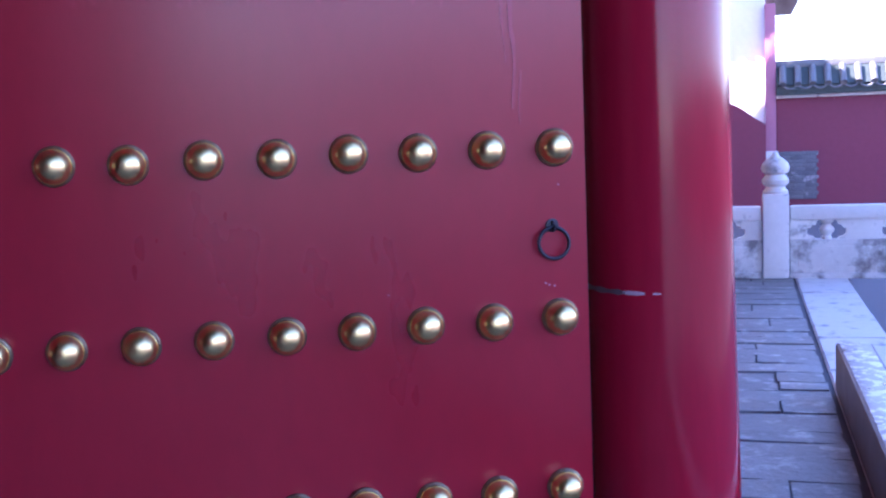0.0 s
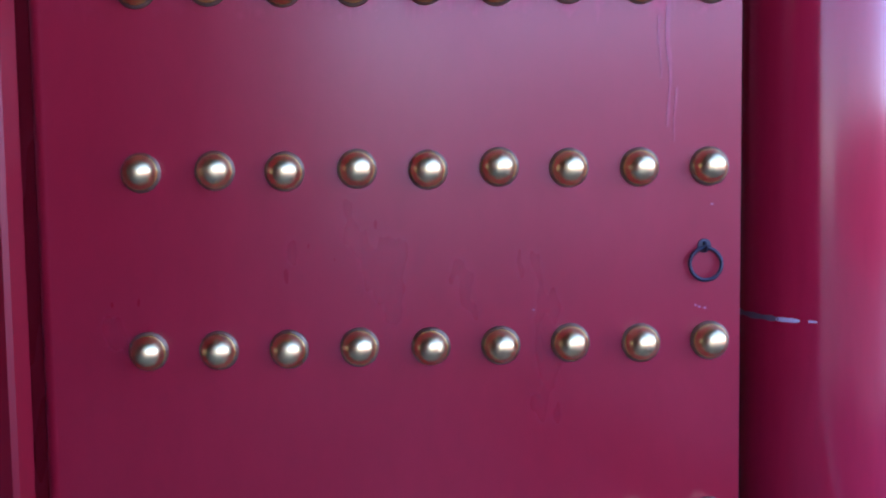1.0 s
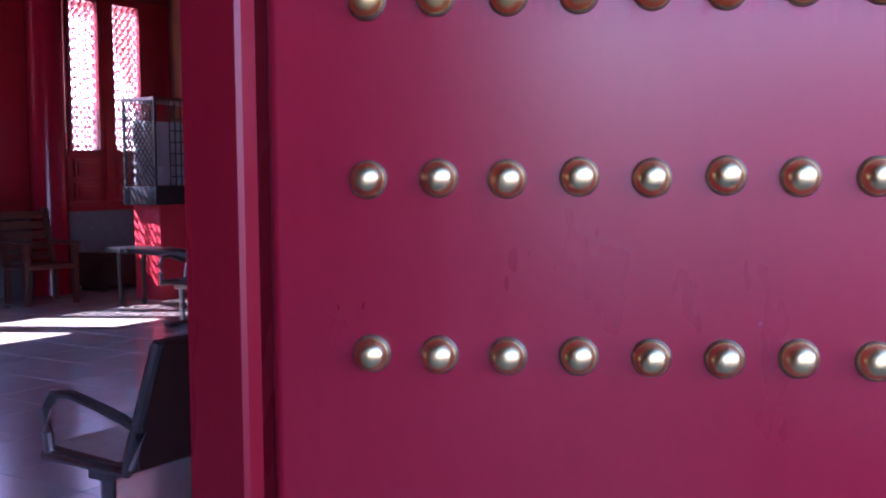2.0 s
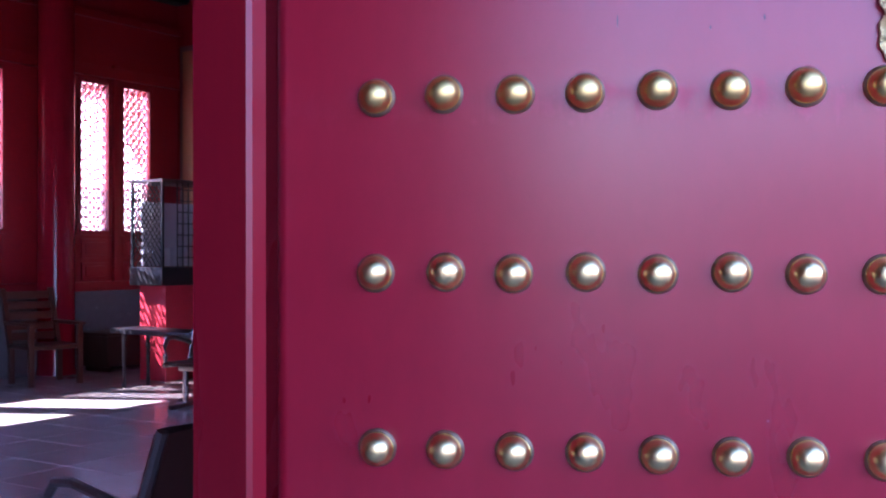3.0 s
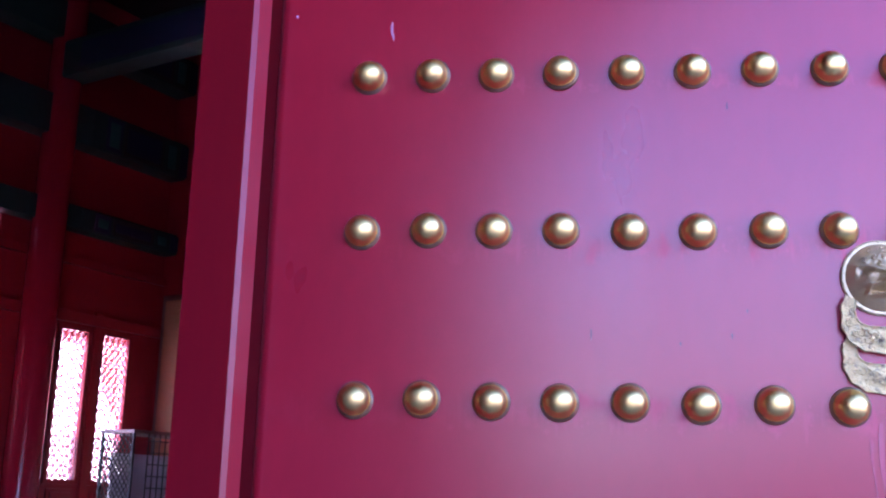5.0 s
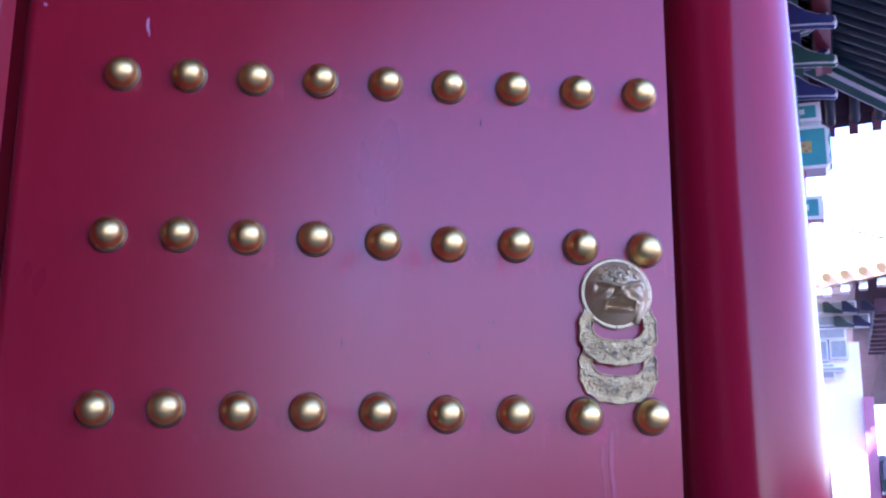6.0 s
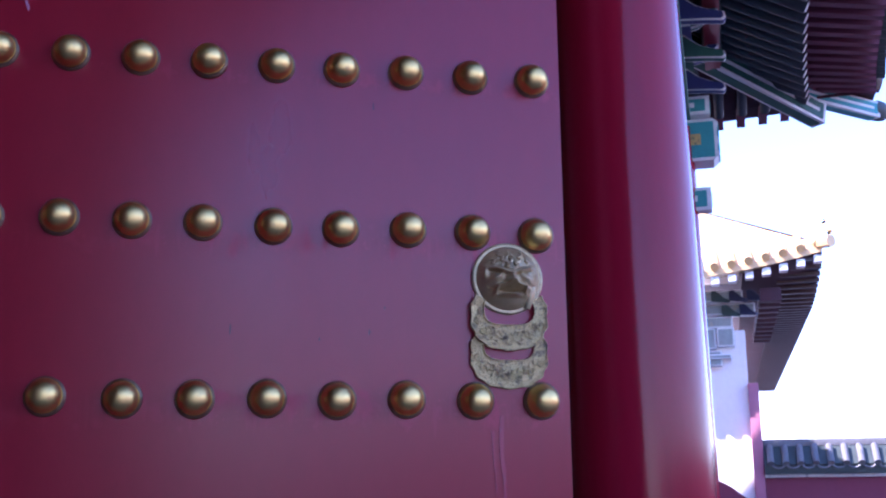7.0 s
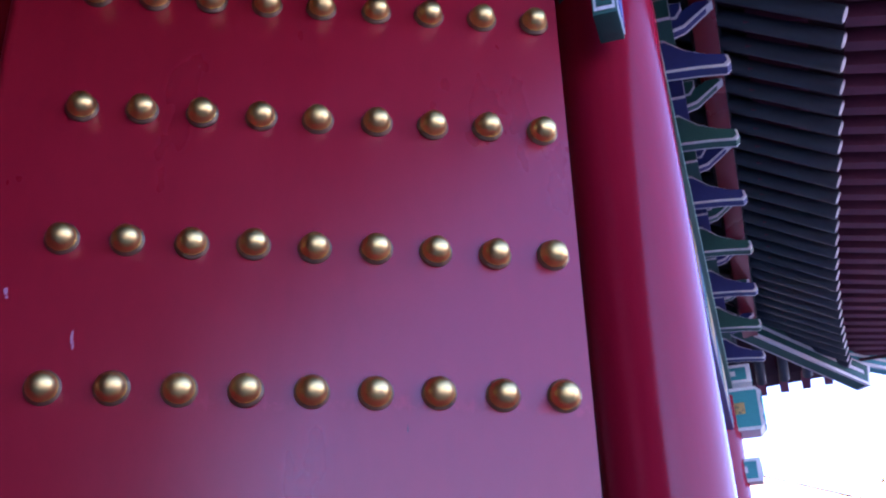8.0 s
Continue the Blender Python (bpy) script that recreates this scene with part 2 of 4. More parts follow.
GREY_BRICK = surface("grey_brick", (0.13, 0.13, 0.14), rough=0.8, spread=0.3, large=1.2, small=14, bump=0.5, second=(0.30, 0.29, 0.30), amount=0.25, patch=3)
TILE_GREY = surface("grey_green_glazed_tile", (0.13, 0.13, 0.125), rough=0.5, spread=0.4, large=2, small=14, bump=0.4, second=(0.26, 0.23, 0.21), amount=0.3, patch=3)
TILE_GREEN = surface("dark_green_glazed_tile", (0.045, 0.06, 0.05), rough=0.5, spread=0.4, large=2, small=14, bump=0.3)
TILE_YELLOW = surface("yellow_glazed_tile", (0.66, 0.42, 0.16), rough=0.3, spread=0.25, large=1, small=8, bump=0.2)
PAINT_BLUE = surface("blue_beam_paint", (0.024, 0.038, 0.16), rough=0.6, spread=0.25, large=4, small=30, bump=0.15)
PAINT_GREEN = surface("green_beam_paint", (0.016, 0.10, 0.075), rough=0.6, spread=0.25, large=4, small=30, bump=0.15)
PAINT_TEAL = surface("teal_beam_paint", (0.03, 0.28, 0.28), rough=0.6, spread=0.2, large=4, small=30, bump=0.15)
PAINT_WHITE = surface("white_line_paint", (0.66, 0.68, 0.66), rough=0.6, spread=0.15, large=5, small=40, bump=0.1)
GILT = surface("gilt_ornament", (0.60, 0.42, 0.16), rough=0.4, metal=0.7, spread=0.3, large=10, small=60, bump=0.4, second=(0.03, 0.12, 0.12), amount=0.35, patch=25)
RAFTER = surface("dark_green_rafter", (0.036, 0.056, 0.068), rough=0.55, spread=0.3, large=2, small=20, bump=0.1)
RAFTER_RED = surface("dull_red_flying_rafter", (0.15, 0.035, 0.06), rough=0.6, spread=0.3, large=2, small=20, bump=0.1)
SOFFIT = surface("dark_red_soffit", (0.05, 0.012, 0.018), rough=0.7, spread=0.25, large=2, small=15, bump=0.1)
FLOOR = surface("polished_grey_floor_brick", (0.36, 0.33, 0.31), rough=0.2, spread=0.12, large=1.5, small=20, bump=0.08, gloss_spread=0.1, random_tint=0.3)
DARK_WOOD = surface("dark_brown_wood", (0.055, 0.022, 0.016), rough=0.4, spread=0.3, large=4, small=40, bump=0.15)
BROWN_WOOD = surface("reddish_brown_wood", (0.075, 0.02, 0.012), rough=0.4, spread=0.3, large=4, small=40, bump=0.15)
LEATHER = surface("black_leatherette", (0.055, 0.020, 0.016), rough=0.36, specular=0.3, spread=0.2, large=5, small=70, bump=0.25)
STEEL = surface("dull_steel", (0.24, 0.19, 0.18), rough=0.35, metal=0.9, spread=0.15, large=6, small=60, bump=0.05)
BLACK = surface("black_painted_metal", (0.015, 0.015, 0.018), rough=0.4, spread=0.2, large=5, small=40, bump=0.05)
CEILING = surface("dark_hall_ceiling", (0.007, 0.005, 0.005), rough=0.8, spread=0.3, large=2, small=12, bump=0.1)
SCREEN = surface("ochre_panel", (0.42, 0.22, 0.12), rough=0.6, spread=0.15, large=1.5, small=20, bump=0.1)
PAPER = surface("pale_model_card", (0.55, 0.55, 0.62), rough=0.7, spread=0.2, large=4, small=30, bump=0.1)
GLASS = glass("clear_glass")
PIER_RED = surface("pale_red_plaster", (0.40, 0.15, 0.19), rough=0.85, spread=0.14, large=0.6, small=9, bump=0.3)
# Darker copies of the beam paints; indoor and eave shade is in the colour.
DIM_GREEN = surface("shade_green_paint", (0.010, 0.035, 0.030), rough=0.6, spread=0.3, large=4, small=30, bump=0.15)
DIM_BLUE = surface("shade_blue_paint", (0.010, 0.014, 0.045), rough=0.6, spread=0.3, large=4, small=30, bump=0.15)
FADED = surface("faded_beam_paint", (0.26, 0.30, 0.27), rough=0.7, spread=0.35, large=2, small=12, bump=0.2, second=(0.42, 0.33, 0.20), amount=0.3, patch=3)
GROOVE = surface("dark_rubbed_groove", (0.075, 0.055, 0.06), rough=0.6, spread=0.3, large=15, small=80, bump=0.3)
SCUFF = surface("pale_chipped_paint", (0.36, 0.16, 0.21), rough=0.7, spread=0.2, large=20, small=90, bump=0.2)
DRIP = surface("dried_pale_drip", (0.31, 0.018, 0.04), rough=0.36, spread=0.25, large=20, small=90, bump=0.1)

# ---- large structure ----
# Paved terrace: joint bed, stone slabs later; lower court beyond the terrace edge.
bm = bmesh.new()
box(bm, -0.6, 2.85, -9, 9.9, -0.9, -0.016)
solid("terrace_floor", bm, JOINT, FACADE, "bedding of the stone-paved gate terrace", "floor", kind="structure")
bm = bmesh.new()
box(bm, -400, 900, -400, 900, -1.4, -0.92)
solid("ground", bm, JOINT, FACADE, "lower courtyard ground around the terrace", "ground", kind="structure")
bm = bmesh.new()
box(bm, -9.6, -0.6, -9, 8.6, -0.9, 0.19)
solid("floor", bm, JOINT, FACADE, "bed under the polished brick hall floor", "floor", kind="structure")

# Gate hall walls in the facade frame: back wall at v -9.6 with lattice windows, end walls, door wall at v -0.35.
WINDOWS = [(6.70, 7.15), (7.38, 7.84), (5.14, 5.60), (4.46, 4.92), (3.78, 4.24)]
# Unseen openings without fretwork, added so solid sun patches reach the floor.
OPENINGS = [(1.2, 2.6), (2.98, 3.62)]
SILL, HEAD, TR0, TR1 = 1.94, 3.84, 4.82, 5.40
bm = bmesh.new()
spans = sorted(WINDOWS + OPENINGS)
edges_u = [-9.0] + [x for s in spans for x in s] + [8.6]
for a, b in zip(edges_u[::2], edges_u[1::2]):
    box(bm, -9.68, -9.6, a, b, 1.18, HEAD)
for a, b in spans:
    box(bm, -9.68, -9.6, a, b, 1.18, SILL)
box(bm, -9.68, -9.6, -9, 8.6, HEAD, TR0)
box(bm, -9.68, -9.6, 5.66, 8.6, TR0, TR1)
box(bm, -9.68, -9.6, -9, 3.7, TR0, TR1)
box(bm, -9.68, -9.6, -9, 8.6, TR1, 8.4)
solid("wall_back", bm, ROOM_RED, FACADE, "dark red back wall of the hall with lattice windows", "wall", kind="structure")
bm = bmesh.new()
for a, b in ((-9, 8.6),):
    box(bm, -9.78, -9.5, a, b, 0.1, 1.18)
solid("wall_sill", bm, GREY_BRICK, FACADE, "grey brick sill wall below the lattice windows", "wall", kind="structure")
bm = bmesh.new()
box(bm, -9.68, -0.3, 8.36, 8.6, 0.1, 8.4)
solid("wall_end", bm, ROOM_RED, FACADE, "dark red end wall of the gate hall", "wall", kind="structure")
bm = bmesh.new()
box(bm, -9.85, -0.3, -9.25, -9, 0.1, 8.4)
solid("wall_end_far", bm, ROOM_RED, FACADE, "dark red far end wall of the hall", "wall", kind="structure")
bm = bmesh.new()
box(bm, -0.52, -0.36, 0.3, 8.6, 0.0, 8.4)
box(bm, -0.52, -0.36, -9, -4.3, 0.0, 8.4)
box(bm, -0.52, -0.36, -4.3, 0.3, 5.2, 8.4)
solid("wall_front", bm, FRAME_RED, FACADE, "red boarded door wall of the hall", "wall", kind="structure")
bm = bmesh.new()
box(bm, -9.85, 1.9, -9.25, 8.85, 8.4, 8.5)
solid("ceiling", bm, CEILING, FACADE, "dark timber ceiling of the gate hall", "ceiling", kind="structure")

# Unseen sunlit red wall opposite the gate, added for its reflection in the lacquer.
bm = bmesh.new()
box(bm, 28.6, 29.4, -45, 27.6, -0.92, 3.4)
solid("wall_court", bm, WALL_RED, FACADE, "unseen plain red wall opposite the gate, added for its reflection", "wall", kind="structure")
# Near-white sheet added behind the hall to brighten what the windows show.
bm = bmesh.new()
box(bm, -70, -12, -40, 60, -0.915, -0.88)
solid("ground_rear", bm, SUN_WALL, FACADE, "added near-white sheet behind the hall that brightens the windows", "paving", kind="structure")
# Rear gallery beyond the lattice windows: lintel, corner spandrel and post.
gallery = thing("rear_gallery", FACADE @ pose(-11.5, 0, 0), "red lintel and carved spandrel of the gallery behind the windows", "gallery", kind="structure")
bm = bmesh.new()
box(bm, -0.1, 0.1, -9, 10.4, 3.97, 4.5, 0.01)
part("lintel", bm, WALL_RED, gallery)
bm = bmesh.new()
prism(bm, [(8.99, 3.97), (9.02, 3.62), (9.10, 3.55), (9.14, 3.34), (9.24, 3.28), (9.28, 3.08), (9.40, 3.0), (9.46, 2.84), (9.62, 2.78), (9.62, 3.97)], 0.08, Matrix(((0, 1, 0, -0.04), (1, 0, 0, 0), (0, 0, 1, 0), (0, 0, 0, 1))))
part("spandrel", bm, WALL_RED, gallery)
bm = bmesh.new()
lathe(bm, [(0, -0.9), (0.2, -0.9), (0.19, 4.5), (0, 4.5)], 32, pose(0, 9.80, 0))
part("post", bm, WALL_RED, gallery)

# Door jamb: a square post with a chamfered outer corner.
UPRIGHT = Matrix(((1, 0, 0, 0), (0, 0, 1, 0), (0, 1, 0, 0.1), (0, 0, 0, 1)))
jamb = thing("door_jamb", Matrix.Translation((-0.306, -0.110, 0)) @ FACADE, "red lacquered door jamb with a chamfered corner", "jamb", kind="structure")
bm = bmesh.new()
c = 0.0115
prism(bm, [(-0.200, 0), (-c, 0), (0, c), (0, 0.062), (-0.012, 0.074), (-0.200, 0.074)], 5.1, UPRIGHT)
part("post", bm, FRAME_RED, jamb)
bm = bmesh.new()
box(bm, -0.200, -0.105, 0.070, 0.5, 0.1, 5.2)
part("rebate", bm, FRAME_RED, jamb)
# Filler strip, added to keep sky glare out of the hinge groove.
bm = bmesh.new()
box(bm, -0.40, -0.285, 0.092, 0.16, 0.1, 5.2)
solid("trim", bm, FRAME_RED, None, "added red filler strip behind the hinge groove", "trim", kind="structure")
bm = bmesh.new()
prism(bm, [(-0.205, 0), (0, 0), (0, 0.34), (-0.205, 0.34)], 5.1, Matrix(((1, 0, 0, -0.3), (0, 0, 1, -4.6), (0, 1, 0, 0.1), (0, 0, 0, 1))))
solid("door_jamb", bm, FRAME_RED, FACADE, "red lacquered door jamb across the opening", "jamb", kind="structure")

# ---- the studded gate leaf ----
LEFT, RIGHT, LOW, TOP = -0.256, 1.522, 0.36, 4.72
door = thing("door_1", pose(0, 0, 0), "red lacquered gate leaf with rows of brass studs, standing open", "door", kind="structure")
bm = bmesh.new()
box(bm, LEFT + 0.02, RIGHT, 0, 0.10, LOW, TOP, 0.004)
part("leaf_panel", bm, LACQUER, door)
bm = bmesh.new()
lathe(bm, [(0, LOW - 0.15), (0.042, LOW - 0.15), (0.042, TOP + 0.15), (0, TOP + 0.15)], 40, pose(LEFT + 0.024, 0.0425, 0))
part("hinge_stile", bm, LACQUER, door, "rounded red hinge stile")
STUD_ROWS = [0.68, 1.147, 1.600, 2.057, 2.514, 2.964, 3.411, 3.861, 4.30]
def stud_mesh(metal):
    bm = bmesh.new()
    lathe(bm, [(0.0505, 0), (0.0505, 0.004), (0.0485, 0.0085), (0.0468, 0.0095), (0.0455, 0.0085), (0.0448, 0.011), (0.0440, 0.0155), (0.0428, 0.0165), (0.0420, 0.0160), (0.0415, 0.020), (0.0395, 0.031), (0.0345, 0.0435), (0.0265, 0.0525), (0.0150, 0.0580), (0, 0.0595)], 36)
    mesh = finish(bm, "stud", metal, 50)
    mesh.materials.append(TARNISH)
    for f in mesh.polygons:
        if f.center.z < 0.0158:
            f.material_index = 1
    return mesh


# The rows within reach are rubbed pale by many palms, those above stay golden.
rubbed, golden = stud_mesh(BRASS_RUBBED), stud_mesh(BRASS)
rnd = random.Random(4)
for z in STUD_ROWS:
    for i in range(9):
        part("stud", rubbed if z < 1.9 else golden, BRASS, door, "", pose(0.18 * i + rnd.uniform(-0.003, 0.003), -0.0005, z + rnd.uniform(-0.003, 0.003), 90 + rnd.uniform(-4, 4), 0, rnd.uniform(-4, 4)))

# ---- the round column at the leaf's edge ----
COL_X, COL_Y = 1.832, 0.300
LEAN = 0.0115  # the column leans inwards a little, as gate columns do


def column_radius(z):
    return 0.2275 - 0.0082 * z


col = thing("column", pose(COL_X, COL_Y, 0), "glossy red lacquered round gate column", "column", kind="structure")
bm = bmesh.new()
heights = (0.12, 0.5, 1, 1.5, 2, 2.5, 3, 3.5, 4, 4.5, 5.0, 5.4)
lathe(bm, [(0, 0.12)] + [(column_radius(z), z) for z in heights] + [(0, 5.4)], 96)
for v in bm.verts:
    v.co.x -= LEAN * (v.co.z - 1.65)
part("shaft", bm, COLUMN_RED, col)
bm = bmesh.new()
lathe(bm, [(0, 0), (0.36, 0), (0.36, 0.03), (0.33, 0.07), (0.28, 0.11), (0.25, 0.125), (0, 0.125)], 64)
part("stone_base", bm, MARBLE, col, "round white stone column base")


def scrape(first, last, mat, label, thick):
    bm = bmesh.new()
    ring = []
    for i in range(first, last + 1):
        s = i / 26
        ang = radians(-188 + 78 * s)
        r0 = column_radius(1.2) + 0.0012
        w = thick * (1 + 0.25 * math.sin(i * 0.9)) * min(1.0, 0.3 + (last - i) * 0.35) * min(1.0, 0.3 + (i - first) * 0.35)
        z = 1.178 - 0.004 * s
        x0 = -LEAN * (z - 1.65)
        ring.append((bm.verts.new((x0 + r0 * math.cos(ang), r0 * math.sin(ang), z + w)), bm.verts.new((x0 + r0 * math.cos(ang), r0 * math.sin(ang), z - w))))
    for (a, b), (c, d) in zip(ring, ring[1:]):
        bm.faces.new((a, b, d, c))
    part("scrape_mark", bm, mat, col, label)


scrape(0, 17, GROOVE, "dull dark groove rubbed into the paint", 0.0075)
scrape(16, 22, SCRAPE, "pale bare patch in the paint", 0.0075)
scrape(24, 26, SCRAPE, "pale bare patch in the paint", 0.0075)
# Made-up dark filler that stands for the shaded gap between leaf and column.
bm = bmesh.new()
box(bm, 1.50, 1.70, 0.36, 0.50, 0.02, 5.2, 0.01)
solid("trim", bm, DARK_WOOD, None, "added dark post filling the shaded gap beside the gate leaf", "trim", kind="structure")
# Painted bracket end at the column's head.
bracket = thing("painted_bracket", FACADE @ pose(1.55, 0.66, 4.27), "painted timber bracket end on the column head", "bracket")
bm = bmesh.new()
box(bm, -0.042, 0.042, -0.06, 0.1, 0, 0.75, 0.004)
part("block", bm, PAINT_GREEN, bracket)
bm = bmesh.new()
box(bm, -0.036, 0.036, -0.064, 0, 0.015, 0.72)
part("field", bm, PAINT_WHITE, bracket, "white painted border")
bm = bmesh.new()
box(bm, -0.027, 0.027, -0.067, 0, 0.03, 0.70)
part("inner_field", bm, PAINT_GREEN, bracket, "green painted inner field")
bm = bmesh.new()
box(bm, 0.0, 0.046, -0.052, 0.09, 0.012, 0.73)
part("side_border", bm, PAINT_WHITE, bracket, "white painted border")
bm = bmesh.new()
box(bm, 0.0, 0.049, -0.042, 0.08, 0.03, 0.71)
part("side_field", bm, PAINT_BLUE, bracket, "blue painted field")
bm = bmesh.new()
box(bm, -0.006, 0.006, -0.070, 0, 0.05, 0.68)
part("centre_line", bm, FRAME_RED, bracket, "red centre line")

# ---- door fittings ----
pull = thing("ring_pull", pose(1.427, 0, 1.393), "small dark iron ring pull on the gate leaf", "ring pull")
bm = bmesh.new()
tube(bm, [(0.041 * math.sin(a), -0.012 - 0.008 * (1 - math.cos(a)) / 2, -0.046 + 0.041 * math.cos(a)) for a in [2 * math.pi * i / 32 for i in range(32)]], 0.0052, 8, True)
part("ring", bm, IRON, pull)
bm = bmesh.new()
lathe(bm, [(0, 0), (0.019, 0), (0.018, 0.003), (0.008, 0.005), (0, 0.005)], 10, pose(0, 0, 0, 90))
part("rosette", bm, IRON, pull)
bm = bmesh.new()
tube(bm, [(0, -0.002, 0.008), (0, -0.014, 0.006), (0, -0.02, -0.003), (0, -0.014, -0.012), (0, -0.003, -0.011)], 0.0045, 6)
part("eye_bolt", bm, IRON, pull)

knocker = thing("door_knocker", pose(1.355, 0, 2.387), "gilt bronze beast-mask knocker with two scalloped ring plates", "knocker")
bm = bmesh.new()
lathe(bm, [(0, 0.001), (0.098, 0.001), (0.099, 0.006), (0.095, 0.009), (0, 0.010)], 48, pose(0, 0, 0, 90))
part("backplate", bm, BRONZE, knocker)
bm = bmesh.new()
lathe(bm, [(0.0035, 0), (0.003, 0.003), (0, 0.0045)], 8)
nail_mesh = finish(bm, "nail", BRONZE)
for i in range(22):
    a = 2 * math.pi * (i + 0.5) / 22
    part("nail", nail_mesh, BRONZE, knocker, "", pose(0.0935 * math.cos(a), -0.008, 0.0935 * math.sin(a), 90))


def mask_height(x, z):
    """Relief of a plain snarling mask on a disc of radius 1."""
    ax = abs(x)
    r = math.hypot(x, z)

    def bump(cx, cz, sx, sz, k, tilt=0.0):
        dx, dz = ax - cx, z - cz
        c, s = math.cos(tilt), math.sin(tilt)
        return k * math.exp(-((c * dx + s * dz) / sx) ** 2 - ((c * dz - s * dx) / sz) ** 2)

    h = 0.052 * max(0.0, 1 - r ** 2.6)
    relief = bump(0.0, -0.04, 0.12, 0.22, 0.018) + bump(0.0, -0.16, 0.16, 0.085, 0.018) + bump(0.12, -0.17, 0.065, 0.055, 0.008)
    relief += bump(0.38, 0.17, 0.34, 0.065, 0.020, 0.30) - bump(0.30, 0.075, 0.22, 0.040, 0.011, 0.22)
    relief += bump(0.29, 0.065, 0.075, 0.040, 0.011) + bump(0.48, -0.08, 0.20, 0.11, 0.014, -0.5)
    relief += bump(0.27, -0.28, 0.28, 0.050, 0.017, -0.30) - bump(0.0, -0.44, 0.34, 0.060, 0.022)
    relief += bump(0.45, -0.42, 0.050, 0.14, 0.018, 0.22) + bump(0.0, -0.57, 0.36, 0.050, 0.018)
    relief += bump(0.78, 0.10, 0.09, 0.18, 0.012)
    for cx, cz in ((0.0, 0.56), (0.27, 0.54), (0.52, 0.44), (0.14, 0.34), (0.0, 0.80), (0.36, 0.74)):
        d = math.hypot(ax - cx, z - cz)
        if d < 0.15:
            relief += 0.006 * math.cos(d * 40 + 2 * math.atan2(z - cz, ax - cx)) * (1 - d / 0.15) + 0.003 * (1 - d / 0.15)
    h += 1.1 * relief
    return max(h, 0.002)


bm = bmesh.new()
grid = []
n = 112
for j in range(52):
    rr = j / 51
    grid.append([bm.verts.new((0.090 * rr * math.cos(2 * math.pi * i / n), -0.006 - 0.95 * mask_height(rr * math.cos(2 * math.pi * i / n), rr * math.sin(2 * math.pi * i / n)), 0.090 * rr * math.sin(2 * math.pi * i / n))) for i in range(n)])
for a, b in zip(grid, grid[1:]):
    for i in range(n):
        j = (i + 1) % n
        bm.faces.new((a[i], a[j], b[j], b[i]))
bmesh.ops.remove_doubles(bm, verts=bm.verts, dist=1e-6)
part("beast_mask", bm, BRONZE, knocker)
bm = bmesh.new()
lathe(bm, [(0.008, 0), (0.012, 0.008), (0.012, 0.05), (0.009, 0.062)], 10, pose(0.066, -0.022, -0.022, -170, 14, 0))
part("ring_hinge", bm, BRONZE, knocker)


def ring_plate(mid, rise, hole_mid, hole_rise, y):
    bm = bmesh.new()
    n = 72
    outer, hole = [], []
    top, inner, bottom = mid, hole_mid - hole_rise, mid - rise
    for i in range(n + 1):
        a = radians(146 + 248 * i / n)
        c, s = math.cos(a), math.sin(a)
        wave = 1 + 0.02 * math.cos(14 * (a - 1.5 * math.pi))
        outer.append((0.106 * wave * math.copysign(abs(c) ** 0.8, c), mid + rise * wave * math.copysign(abs(s) ** 0.85, s)))
        hole.append((0.072 * math.copysign(abs(c) ** 0.6, c), hole_mid + hole_rise * math.copysign(abs(s) ** 0.75, s)))
    for (a, b), (c, d), (e2, f), (g2, h) in zip(outer, outer[1:], hole, hole[1:]):
        fr = [bm.verts.new((px, y - 0.007, pz)) for px, pz in ((a, b), (c, d), (g2, h), (e2, f))]
        bk = [bm.verts.new((px, y, pz)) for px, pz in ((a, b), (c, d), (g2, h), (e2, f))]
        bm.faces.new(fr)
        bm.faces.new((fr[0], bk[0], bk[1], fr[1]))
        bm.faces.new((fr[3], fr[2], bk[2], bk[3]))
    bmesh.ops.remove_doubles(bm, verts=bm.verts, dist=1e-6)
    for edge in (outer, hole):
        tube(bm, [(px * 0.985, y - 0.008, top + (pz - top) * 0.985) for px, pz in edge], 0.0024, 6)
    for k in range(15):
        cx = -0.085 + 0.17 * k / 14
        cz = (inner + bottom) / 2 + 0.010 * math.cos(k * 2.4) + 5.2 * cx * cx
        tube(bm, [(cx + (0.004 + 0.0011 * j) * math.cos(0.7 * j + k), y - 0.0085, cz + (0.004 + 0.0011 * j) * math.sin(0.7 * j + k)) for j in range(9)], 0.0022, 5)
    return bm


part("ring_plate", ring_plate(-0.205, 0.092, -0.182, 0.042, -0.002), BRONZE_CARVED, knocker)
part("ring_plate", ring_plate(-0.103, 0.093, -0.088, 0.042, -0.010), BRONZE_CARVED, knocker)

# ---- painted timber and eaves of the gate hall ----
LINE, END = 1.435, 8.75
timber = thing("eave_beams", FACADE, "painted architraves under the gate eaves", "beam", kind="structure")
bm = bmesh.new()
box(bm, LINE - 0.15, LINE + 0.15, -9, END + 0.0, 5.12, 5.57, 0.01)
part("architrave", bm, PAINT_BLUE, timber)
bm = bmesh.new()
box(bm, LINE - 0.08, LINE + 0.08, -9, END, 4.60, 4.84, 0.01)
part("lower_architrave", bm, PAINT_GREEN, timber)
bm = bmesh.new()
box(bm, LINE - 0.03, LINE + 0.03, -9, END, 4.84, 5.12)
part("infill_board", bm, FRAME_RED, timber)
bm = bmesh.new()
box(bm, LINE - 0.2, LINE + 0.2, -9, END + 0.3, 5.57, 5.69, 0.008)
part("cap_plate", bm, PAINT_GREEN, timber)
